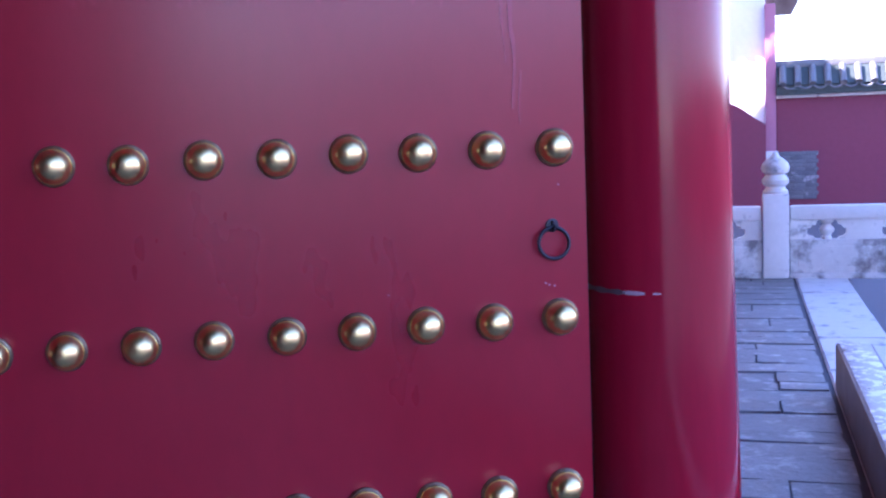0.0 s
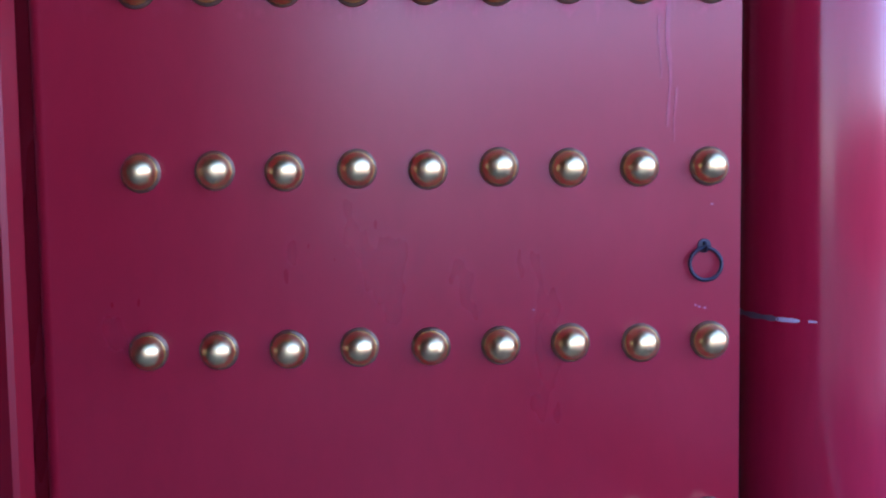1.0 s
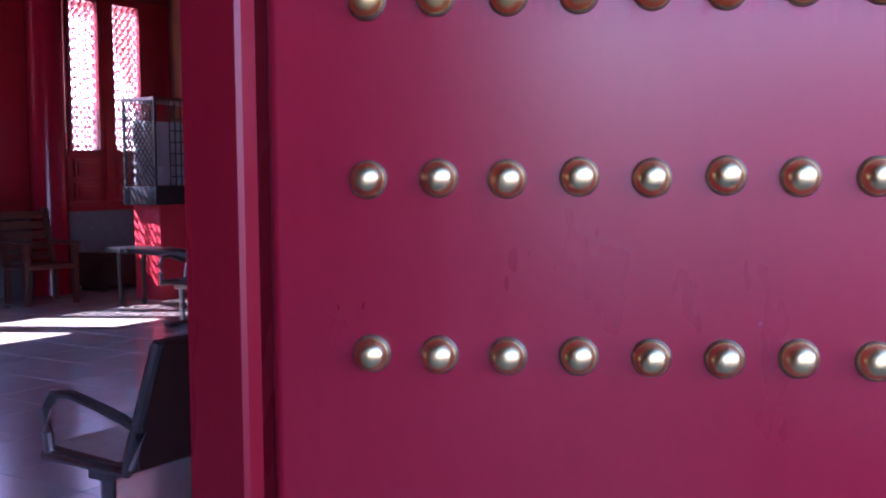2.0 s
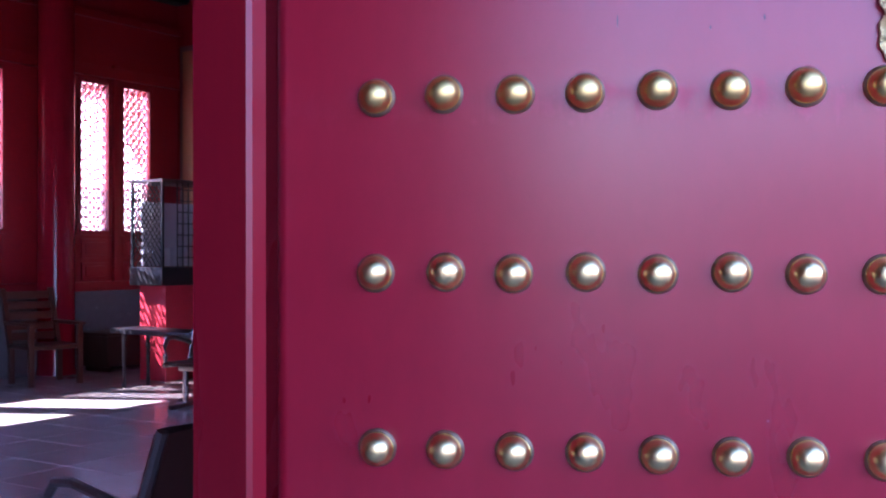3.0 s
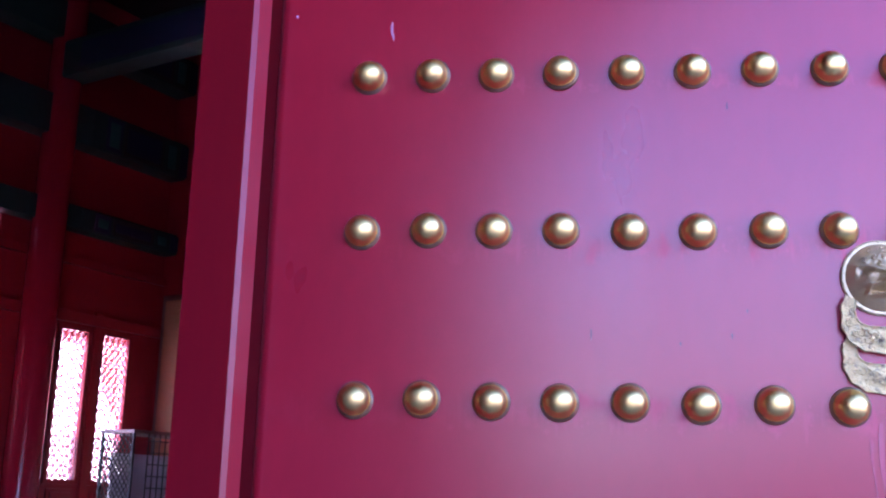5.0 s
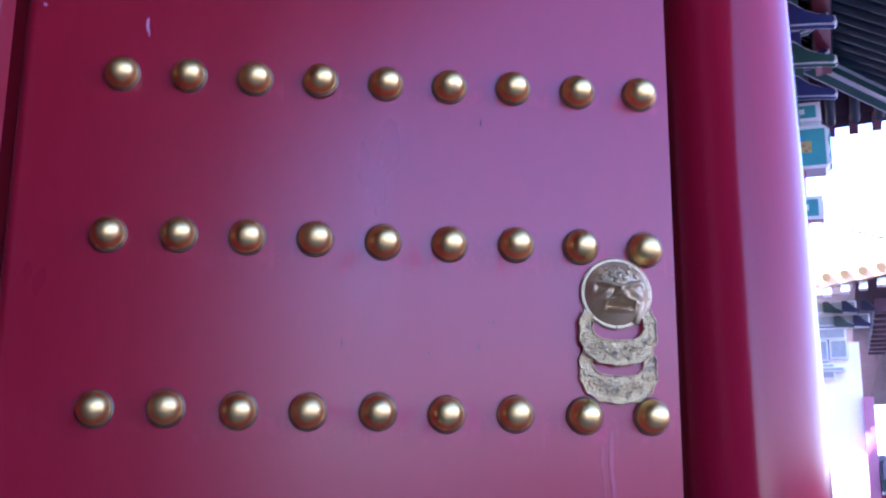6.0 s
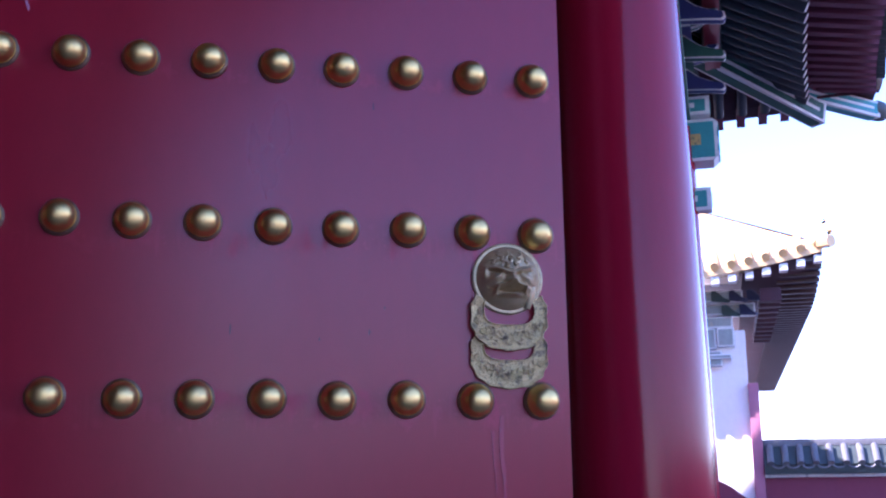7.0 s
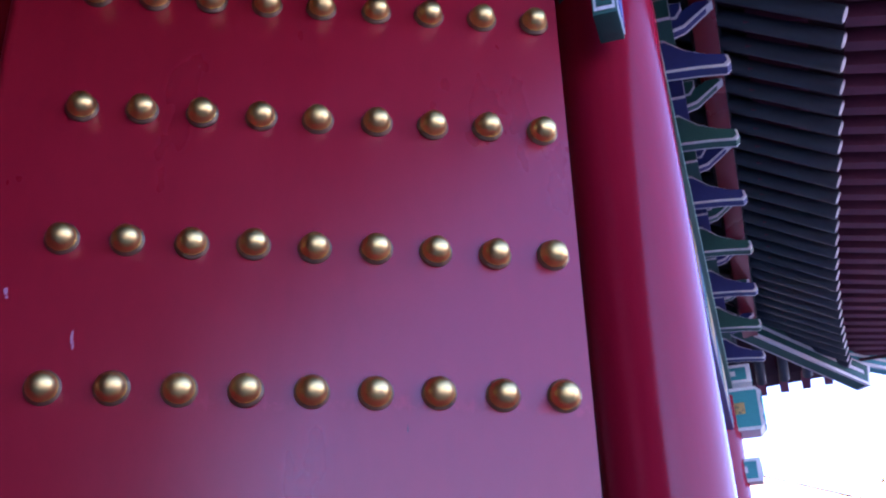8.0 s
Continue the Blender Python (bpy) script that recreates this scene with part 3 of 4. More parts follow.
panel_mats = [PAINT_GREEN, GILT, PAINT_BLUE, PAINT_TEAL]
u = 1.35
k = 0
while u < 8.6:
    w = (0.28, 0.62, 0.34, 0.16)[k % 4]
    bm = bmesh.new()
    box(bm, LINE + 0.15, LINE + 0.156, u, u + w, 5.14, 5.55)
    part("panel_border", bm, PAINT_WHITE, timber)
    bm = bmesh.new()
    box(bm, LINE + 0.15, LINE + 0.16, u + 0.02, u + w - 0.02, 5.16, 5.53)
    part("panel", bm, panel_mats[k % 4], timber)
    bm = bmesh.new()
    box(bm, LINE + 0.08, LINE + 0.088, u + 0.015, u + w - 0.015, 4.63, 4.81)
    part("lower_panel", bm, panel_mats[(k + 2) % 4], timber)
    u += w + 0.01
    k += 1
# Lower wall board between the columns, set back under the architrave.
corner_col = thing("corner_column", FACADE @ pose(LINE - 0.02, END, 0), "red lacquered corner column of the gate hall", "column", kind="structure")
bm = bmesh.new()
lathe(bm, [(0, 0)] + [(0.30 - 0.012 * z, z) for z in (0, 1, 2, 3, 4, 5.5)] + [(0, 5.5)], 48)
part("shaft", bm, COLUMN_RED, corner_col)
# Beam ends that pass through the corner column.
for z0, z1, reach, w in ((5.12, 5.57, 0.47, 0.30), (5.62, 5.82, 0.40, 0.2), (4.60, 4.84, 0.36, 0.16)):
    end = thing("beam_end", FACADE @ pose(LINE, END - 0.1, z0), "teal painted beam end with white edging", "beam end", "corner beam ends")
    bm = bmesh.new()
    h = z1 - z0
    if h > 0.4:
        prism(bm, [(0, 0), (reach - 0.06, 0), (reach, 0.06), (reach - 0.02, 0.13), (reach, 0.2), (reach - 0.02, 0.3), (reach, h - 0.05), (reach - 0.05, h), (0, h)], w)
    else:
        box(bm, 0, reach, 0, w, 0, h, 0.006)
    part("block", bm, PAINT_WHITE, end)
    bm = bmesh.new()
    box(bm, 0, reach - 0.045, -0.006, w + 0.006, 0.035, h - 0.035)
    box(bm, 0, reach + 0.006, 0.03, w - 0.03, 0.05, h - 0.05)
    part("field", bm, PAINT_TEAL, end)
    bm = bmesh.new()
    box(bm, reach * 0.35, reach * 0.62, -0.010, 0.0, h * 0.38, h * 0.64)
    part("motif", bm, GILT if h > 0.4 else PAINT_WHITE, end)

# Bracket sets: a slanting beak, a cross arm and a tilted head on each.
def bracket_set(field, other):
    top = thing("bracket_set", FACADE, "painted timber bracket set with a pointed beak", "bracket", "bracket sets under the eaves", kind="")
    def edged(name, outline, w, mat, z=0.0):
        bm = bmesh.new()
        prism(bm, outline, w, Matrix.Translation((0, -w / 2, z)))
        ob = part(name, bm, PAINT_WHITE, top)
        cx = sum(p[0] for p in outline) / len(outline)
        cz = sum(p[1] for p in outline) / len(outline)
        bm = bmesh.new()
        prism(bm, [(cx + (px - cx) * 0.93, cz + (pz - cz) * 0.86) for px, pz in outline], w + 0.012, Matrix.Translation((0, -w / 2 - 0.006, z)))
        prism(bm, [(cx + (px - cx) * 1.004, cz + (pz - cz) * 1.02) for px, pz in outline], w - 0.034, Matrix.Translation((0, -w / 2 + 0.017, z)))
        part("field", bm, mat, ob)
    edged("cap_block", [(-0.10, 0), (0.10, 0), (0.15, 0.06), (0.15, 0.13), (-0.15, 0.13), (-0.15, 0.06)], 0.26, other, 0.0)
    edged("beak", [(-0.1, 0.13), (0.20, 0.135), (0.40, 0.12), (0.55, 0.10), (0.575, 0.125), (0.565, 0.175), (0.45, 0.205), (0.32, 0.265), (0.20, 0.37), (-0.1, 0.37)], 0.105, field)
    edged("cross_arm", [(0.16, 0.37), (0.27, 0.37), (0.27, 0.52), (0.16, 0.52)], 0.52, other)
    edged("bearing_block", [(0.13, 0.50), (0.30, 0.50), (0.34, 0.56), (0.34, 0.61), (0.09, 0.61), (0.09, 0.56)], 0.16, field)
    edged("tilted_head", [(-0.1, 0.42), (0.22, 0.42), (0.34, 0.45), (0.53, 0.60), (0.50, 0.645), (0.44, 0.625), (0.31, 0.545), (-0.1, 0.54)], 0.085, field)
    edged("wall_arm", [(-0.06, 0.2), (0.06, 0.2), (0.06, 0.45), (-0.06, 0.45)], 0.62, other)
    return top


set_a, set_b = bracket_set(PAINT_BLUE, PAINT_GREEN), bracket_set(PAINT_GREEN, PAINT_BLUE)
SETS = [8.52 - 0.87 * i for i in range(20)]
set_a.matrix_world = FACADE @ pose(LINE, SETS[0], 5.69)
set_b.matrix_world = FACADE @ pose(LINE, SETS[1], 5.69)
for i, u in enumerate(SETS[2:]):
    copy_thing(set_a if i % 2 == 0 else set_b, FACADE @ pose(LINE, u, 5.69))
# Boards between the bracket sets.
boards = thing("bracket_boards", FACADE, "red and gilt painted boards between the bracket sets", "board", kind="structure")
bm = bmesh.new()
box(bm, LINE - 0.03, LINE + 0.0, -9, END, 5.69, 6.6)
part("board", bm, FRAME_RED, boards)
for i, u in enumerate(SETS[:12]):
    bm = bmesh.new()
    box(bm, LINE, LINE + 0.006, u - 0.56, u - 0.31, 5.8, 6.2)
    part("gilt_panel", bm, GILT, boards)
bm = bmesh.new()
box(bm, 1.82, 1.98, -9, END + 0.45, 6.30, 6.42, 0.01)
part("eave_purlin_board", bm, FRAME_RED, boards)
purlin = thing("eave_purlin", FACADE, "round dark eave purlin", "purlin", kind="structure")
bm = bmesh.new()
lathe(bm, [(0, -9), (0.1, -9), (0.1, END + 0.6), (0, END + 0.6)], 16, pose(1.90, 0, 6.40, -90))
part("log", bm, DIM_GREEN, purlin)


# Rafters: round ones below, square flying ones above them; both rise towards the corner.
def lift(a):
    return max(0.0, (a + 3.0) / 4.9) ** 2


roof = thing("roof_eaves", FACADE, "upturned tiled eaves with round and square rafters", "roof", kind="structure")
bm = bmesh.new()
lathe(bm, [(0, 0), (0.058, 0), (0.058, 1), (0, 1)], 12, pose(0, 0, 0, 0, 90))
rafter_mesh = finish(bm, "rafter", RAFTER)
bm = bmesh.new()
lathe(bm, [(0, 0), (0.05, 0), (0.046, 0.006), (0, 0.007)], 12, pose(0, 0, 0, 0, 90))
cap_mesh = finish(bm, "rafter_cap", PAINT_WHITE)
bm = bmesh.new()
box(bm, 0, 1, -0.05, 0.05, -0.055, 0.055)
fly_mesh = finish(bm, "flying_rafter", RAFTER_RED)
bm = bmesh.new()
lathe(bm, [(0, 0), (0.075, 0), (0.075, 0.4), (0, 0.4)], 10, pose(0, 0, 0, 0, -90))
tile_mesh = finish(bm, "tile_end", TILE_GREEN)


def eave_point(a, which):
    f = lift(a)
    return (1.26 + 0.30 * f, 6.0 + 0.20 * f) if which == 0 else (1.95 + 0.36 * f, 6.02 + 0.30 * f)


def member(mesh, mat, name, a, x0, z0, x1, z1, side):
    d = Vector((x1 - x0, 0, z1 - z0))
    m = Matrix.Translation((x0, a, z0)) @ Euler((0, -math.atan2(d.z, d.x), 0)).to_matrix().to_4x4() @ Matrix.Diagonal((d.length, 1, 1, 1))
    return part(name, mesh, mat, roof, "", side @ m)


SIDES = [Matrix.Translation((LINE, END, 0)), Matrix.Translation((LINE, END, 0)) @ Matrix(((0, 1, 0, 0), (1, 0, 0, 0), (0, 0, 1, 0), (0, 0, 0, 1)))]
for k, side in enumerate(SIDES):
    length = 17.0 if k == 0 else 6.0
    a = 1.55
    while a > -length:
        xt, zt = eave_point(a, 0)
        s0 = max(-0.25, a - 0.1)
        if xt - s0 > 0.12:
            member(rafter_mesh, RAFTER, "rafter", a, s0, zt + (xt - s0) * 0.53, xt, zt, side)
            part("rafter_cap", cap_mesh, PAINT_WHITE, roof, "white painted rafter end", side @ pose(xt + 0.001, a, zt, 0, 28))
        xf, zf = eave_point(a, 1)
        s1 = max(xt - 0.55, a - 0.1)
        if xf - s1 > 0.1:
            member(fly_mesh, RAFTER_RED, "flying_rafter", a, s1, zt + 0.13 + (xf - s1) * 0.14, xf, zf + 0.04, side)
            part("tile_end", tile_mesh, TILE_GREEN, roof, "", side @ pose(xf + 0.12, a, zf + 0.22, 0, 6))
        a -= 0.26
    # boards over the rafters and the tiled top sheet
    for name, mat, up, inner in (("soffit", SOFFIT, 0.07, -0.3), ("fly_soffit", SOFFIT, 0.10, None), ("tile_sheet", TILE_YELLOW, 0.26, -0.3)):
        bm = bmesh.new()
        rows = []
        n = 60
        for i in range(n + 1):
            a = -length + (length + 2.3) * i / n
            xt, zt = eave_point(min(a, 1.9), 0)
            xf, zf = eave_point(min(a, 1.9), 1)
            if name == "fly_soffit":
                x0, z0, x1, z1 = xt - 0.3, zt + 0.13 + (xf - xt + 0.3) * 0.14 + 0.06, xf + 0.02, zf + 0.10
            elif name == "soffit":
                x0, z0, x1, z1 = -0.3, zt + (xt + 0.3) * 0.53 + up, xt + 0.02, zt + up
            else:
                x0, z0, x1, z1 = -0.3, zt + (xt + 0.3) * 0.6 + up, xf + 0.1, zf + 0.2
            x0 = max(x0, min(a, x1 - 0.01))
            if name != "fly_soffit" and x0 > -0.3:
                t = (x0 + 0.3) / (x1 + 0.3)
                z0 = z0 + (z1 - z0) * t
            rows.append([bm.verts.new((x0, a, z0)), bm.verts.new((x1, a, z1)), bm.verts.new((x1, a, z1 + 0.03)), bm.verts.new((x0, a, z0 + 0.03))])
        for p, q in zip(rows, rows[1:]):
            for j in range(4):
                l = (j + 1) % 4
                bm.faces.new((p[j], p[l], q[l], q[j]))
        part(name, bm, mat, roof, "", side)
# Hip beams along the corner.
def hip(name, p, q, w, h, mat):
    d = Vector(q) - Vector(p)
    m = Matrix.Translation(p) @ d.to_track_quat("X", "Z").to_matrix().to_4x4()
    bm = bmesh.new()
    box(bm, 0, d.length, -w / 2, w / 2, -h, 0, 0.012)
    ob = part(name, bm, PAINT_WHITE, roof, "white-edged painted hip beam", m)
    bm = bmesh.new()
    box(bm, 0.03, d.length - 0.05, -w / 2 - 0.006, w / 2 + 0.006, -h + 0.035, -0.03)
    box(bm, 0.03, d.length - 0.05, -w / 2 + 0.035, w / 2 - 0.035, -h - 0.006, 0)
    part("field", bm, mat, ob)
    bm = bmesh.new()
    box(bm, 0.05, d.length - 0.12, -w / 2 - 0.010, w / 2 + 0.010, -h * 0.58, -h * 0.42)
    part("stripe", bm, PAINT_WHITE, ob)


hip("hip_beam", (LINE - 0.1, END - 0.1, 6.72), (LINE + 1.66, END + 1.72, 6.22), 0.2, 0.26, PAINT_GREEN)
hip("flying_hip_beam", (LINE + 1.3, END + 1.35, 6.42), (LINE + 2.35, END + 2.4, 6.42), 0.17, 0.2, PAINT_TEAL)
bm = bmesh.new()
lathe(bm, [(0.03, 0), (0.10, 0.02), (0.13, 0.1), (0.12, 0.2), (0.09, 0.26), (0, 0.28)], 14, pose(LINE + 2.3, END + 2.35, 6.34, 0, 90, 45))
part("hip_end_tile", bm, TILE_GREEN, roof, "glazed hip end tile")
# Upper roof of the gate hall: two tiled slopes meeting in a ridge.
bm = bmesh.new()
prism(bm, [(LINE - 0.3, 6.95), (-4.1, 12.0), (-9.75, 8.75), (-9.75, 8.6), (-4.1, 11.8), (LINE - 0.3, 6.8)], 18.2, Matrix.Translation((0, -9.3, 0)))
# Unseen range past the hall's end, added to shade court wall and ground.
prism(bm, [(-2.2, 10.2), (-4.1, 12.0), (-9.6, 6.9), (-9.6, -0.9), (-9.4, -0.9), (-9.4, 6.75), (-4.1, 11.8), (-2.2, 10.0)], 14.4, Matrix.Translation((0, 8.9, 0)))
solid("roof_upper", bm, TILE_YELLOW, FACADE, "yellow glazed upper roof of the gate hall, with an unseen shading range", "roof", kind="structure")

# ---- terrace ----
terrace = bpy.data.objects["terrace_floor"]
rnd = random.Random(11)
slab_kinds = {}
for d in (0.20, 0.27, 0.36):
    for w in (0.30, 0.42, 0.58):
        for k in range(2):
            bm = bmesh.new()
            box(bm, -w / 2 + 0.005, w / 2 - 0.005, -d / 2 + 0.005, d / 2 - 0.005, -0.05, 0)
            bmesh.ops.subdivide_edges(bm, edges=[e for e in bm.edges if all(v.co.z > -0.01 for v in e.verts)], cuts=2)
            for v in bm.verts:
                if v.co.z > -0.01:
                    v.co += Vector((rnd.uniform(-0.008, 0.004) * math.copysign(1, v.co.x), rnd.uniform(-0.008, 0.004) * math.copysign(1, v.co.y), rnd.uniform(-0.005, 0.001)))
            slab_kinds[(d, w, k)] = finish(bm, "paving_slab", STONE, 25)
u = -5.9
while u < 9.75:
    d = rnd.choice((0.20, 0.27, 0.27, 0.36))
    v = 2.30 - rnd.uniform(0, 0.02)
    while v > -0.4:
        w = rnd.choice((0.30, 0.42, 0.58, 0.58))
        part("paving_slab", slab_kinds[(d, w, rnd.randrange(2))], STONE, terrace, "", pose(v - w / 2, u + d / 2, rnd.uniform(-0.008, 0.004), rnd.uniform(-0.9, 0.9), rnd.uniform(-0.7, 0.7), rnd.uniform(-0.8, 0.8)))
        v -= w + 0.004
    u += d + 0.005
bm = bmesh.new()
box(bm, -0.255, 0.255, -0.545, 0.545, -0.2, 0)
bmesh.ops.bevel(bm, geom=[e for e in bm.edges if all(v.co.z > -0.01 for v in e.verts)], offset=0.012, segments=2, affect="EDGES")
kerb_mesh = finish(bm, "edge_slab", MARBLE, 30)
for i in range(16):
    part("edge_slab", kerb_mesh, MARBLE, terrace, "white marble edge slab", pose(2.575, -7.5 + 1.1 * i, 0.004 + rnd.uniform(-0.004, 0.004)))

rail = thing("threshold_beam", FACADE @ pose(2.42, 4.55, 0), "low dark red timber beam with a scuffed shiny top", "beam")
bm = bmesh.new()
box(bm, -0.105, 0.105, -7.5, 0, 0.005, 0.305, 0.02)
part("timber", bm, BEAM_WORN, rail)
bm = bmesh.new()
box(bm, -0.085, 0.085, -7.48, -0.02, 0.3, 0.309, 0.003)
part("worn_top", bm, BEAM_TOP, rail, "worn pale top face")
# Black block on the end face; the slot's inner shade as colour.
bm = bmesh.new()
box(bm, -0.04, 0.04, -0.03, 0.003, 0.1, 0.23, 0.01)
part("mortise", bm, BLACK, rail, "black block for the shaded mortise slot")

def balustrade_post():
    ob = thing("balustrade_post", FACADE, "weathered white marble post with a lotus-bud head", "post", "balustrade posts")
    bm = bmesh.new()
    box(bm, -0.13, 0.13, -0.13, 0.13, 0.0, 0.88, 0.015)
    part("shaft", bm, MARBLE, ob)
    bm = bmesh.new()
    lathe(bm, [(0, 0.87), (0.125, 0.87), (0.13, 0.90), (0.10, 0.93), (0.095, 0.95), (0.13, 0.985), (0.135, 1.02), (0.11, 1.06), (0.095, 1.075), (0.13, 1.10), (0.142, 1.145), (0.13, 1.19), (0.085, 1.235), (0.045, 1.26), (0.03, 1.30), (0, 1.315)], 20)
    part("bud_head", bm, MARBLE, ob, "carved lotus-bud head")
    return ob


def balustrade_panel(width):
    ob = thing("stone_railing", FACADE, "weathered carved marble railing between posts", "railing", "stone railings")
    bm = bmesh.new()
    box(bm, 0, width, -0.07, 0.07, 0.05, 0.40, 0.012)
    part("lower_panel", bm, MARBLE_STAINED, ob)
    bm = bmesh.new()
    box(bm, 0.08, width - 0.08, -0.082, 0.082, 0.12, 0.33, 0.01)
    part("raised_field", bm, MARBLE_STAINED, ob)
    bm = bmesh.new()
    box(bm, 0, width, -0.085, 0.085, 0.60, 0.75, 0.03)
    part("hand_rail", bm, MARBLE, ob)
    bm = bmesh.new()
    box(bm, 0, width, -0.12, 0.12, 0.0, 0.055, 0.01)
    part("foot_stone", bm, MARBLE_STAINED, ob)
    # pierced band under the rail: solid stiles with cloud-shaped brackets round three slots
    n = 2
    pitch = width / n
    for i in range(n + 1):
        x = i * pitch
        lo, hi = max(0.0, x - 0.17), min(width, x + 0.17)
        bm = bmesh.new()
        box(bm, lo, hi, -0.055, 0.055, 0.395, 0.61, 0.012)
        part("stile", bm, MARBLE, ob)
        for sgn in (-1, 1):
            if 0 <= x + sgn * 0.2 <= width:
                bm = bmesh.new()
                prism(bm, [(sgn * 0.165, 0.52), (sgn * 0.20, 0.515), (sgn * 0.215, 0.545), (sgn * 0.25, 0.55), (sgn * 0.265, 0.585), (sgn * 0.29, 0.608), (sgn * 0.165, 0.608)], 0.09, pose(x, -0.045, 0))
                part("cloud_scroll", bm, MARBLE, ob)
                bm = bmesh.new()
                prism(bm, [(sgn * 0.165, 0.398), (sgn * 0.26, 0.398), (sgn * 0.24, 0.42), (sgn * 0.20, 0.43), (sgn * 0.165, 0.46)], 0.09, pose(x, -0.045, 0))
                part("cloud_scroll", bm, MARBLE, ob)
    for i in range(n):
        bm = bmesh.new()
        lathe(bm, [(0, 0.40), (0.05, 0.40), (0.055, 0.42), (0.04, 0.44), (0.072, 0.475), (0.076, 0.505), (0.05, 0.54), (0.04, 0.555), (0.07, 0.58), (0.075, 0.605), (0, 0.605)], 14, pose((i + 0.5) * pitch, 0, 0))
        part("vase_support", bm, MARBLE, ob)
    return ob


post = balustrade_post()
post.matrix_world = FACADE @ pose(2.13, 9.55, 0)
copy_thing(post, FACADE @ pose(3.86, 9.55, 0))
copy_thing(post, FACADE @ pose(0.40, 9.55, 0))
panel = balustrade_panel(1.45)
panel.matrix_world = FACADE @ pose(2.27, 9.55, 0)
copy_thing(panel, FACADE @ pose(0.54, 9.55, 0))

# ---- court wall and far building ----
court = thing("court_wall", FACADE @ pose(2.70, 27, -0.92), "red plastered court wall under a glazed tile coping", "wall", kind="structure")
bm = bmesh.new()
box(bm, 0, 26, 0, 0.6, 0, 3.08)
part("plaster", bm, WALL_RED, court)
bm = bmesh.new()
box(bm, 0.0, 0.97, -0.03, 0, 0.5, 1.73)
patch = part("brick_patch", bm, JOINT, court, "bare grey brick patch")
bm = bmesh.new()
box(bm, -0.155, 0.155, -0.02, 0.02, -0.045, 0.045, 0.006)
brick_mesh = finish(bm, "brick", BARE_BRICK)
rnd = random.Random(8)
for i in range(12):
    for k in range(3):
        part("brick", brick_mesh, BARE_BRICK, patch, "", pose(0.17 + 0.318 * k + (0.05 if i % 2 else -0.01), -0.032 + rnd.uniform(-0.008, 0.006), 0.56 + 0.101 * i))
for k, (z0, z1, y0, mat) in enumerate(((3.08, 3.16, -0.10, MARBLE), (3.16, 3.40, -0.22, TILE_GREEN), (3.86, 4.04, 0.1, TILE_GREY))):
    bm = bmesh.new()
    box(bm, 0, 26, y0, 0.6 - y0, z0, z1, 0.02)
    part("coping_course", bm, mat, court)
bm = bmesh.new()
prism(bm, [(-0.30, 3.40), (0.12, 3.86), (0.48, 3.86), (0.9, 3.40)], 26, Matrix(((0, 1, 0, 0), (1, 0, 0, 0), (0, 0, 1, 0), (0, 0, 0, 1))))
part("coping_slope", bm, TILE_GREEN, court)
bm = bmesh.new()
tube(bm, [(0, -0.36, 3.42), (0, 0.02, 3.86)], 0.085, 10)
cope_tile = finish(bm, "coping_tile", TILE_GREY)
bm = bmesh.new()
tube(bm, [(0.16 * math.cos(math.pi + math.pi * i / 8), -0.30, 3.44 + 0.14 * math.sin(math.pi + math.pi * i / 8)) for i in range(9)], 0.03, 6)
drip_tile = finish(bm, "drip_tile", TILE_GREY)
for i in range(60):
    part("coping_tile", cope_tile, TILE_GREY, court, "", pose(0.15 + 0.36 * i, 0, 0))
    part("drip_tile", drip_tile, TILE_GREY, court, "", pose(0.33 + 0.36 * i, 0, 0))

hall = thing("side_hall", FACADE @ pose(2.45, 27.2, -0.92), "sunlit palace hall with a yellow tiled upturned roof", "building")
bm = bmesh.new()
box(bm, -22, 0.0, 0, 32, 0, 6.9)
part("wall", bm, SUN_WALL, hall, "plastered front wall, sunlight put into its pale colour")
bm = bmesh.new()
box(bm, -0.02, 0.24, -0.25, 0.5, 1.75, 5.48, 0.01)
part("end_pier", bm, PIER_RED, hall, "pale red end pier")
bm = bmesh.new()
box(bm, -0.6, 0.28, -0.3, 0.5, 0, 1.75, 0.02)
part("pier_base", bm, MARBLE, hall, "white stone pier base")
# The gate roof's stepped shadow on this front, built as a red slab.
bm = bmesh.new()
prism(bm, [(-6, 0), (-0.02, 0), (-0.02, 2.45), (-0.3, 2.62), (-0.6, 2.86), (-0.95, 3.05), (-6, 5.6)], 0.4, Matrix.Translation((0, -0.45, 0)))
part("ramp_wall", bm, WALL_RED, hall, "roof shadow on the hall front, built as a red slab")


def hall_lift(a):
    return 0.6 * max(0.0, 1 - abs(a) / 5.0) ** 2


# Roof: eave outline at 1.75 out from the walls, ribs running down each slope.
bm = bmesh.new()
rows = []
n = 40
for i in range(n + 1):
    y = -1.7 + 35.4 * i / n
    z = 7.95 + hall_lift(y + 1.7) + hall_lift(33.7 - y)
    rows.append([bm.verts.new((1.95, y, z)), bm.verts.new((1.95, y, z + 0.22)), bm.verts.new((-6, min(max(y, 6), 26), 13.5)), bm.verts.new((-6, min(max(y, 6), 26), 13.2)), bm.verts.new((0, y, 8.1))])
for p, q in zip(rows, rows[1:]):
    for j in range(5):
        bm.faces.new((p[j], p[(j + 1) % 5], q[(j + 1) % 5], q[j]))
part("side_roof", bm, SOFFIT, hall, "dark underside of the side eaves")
bm = bmesh.new()
rows = []
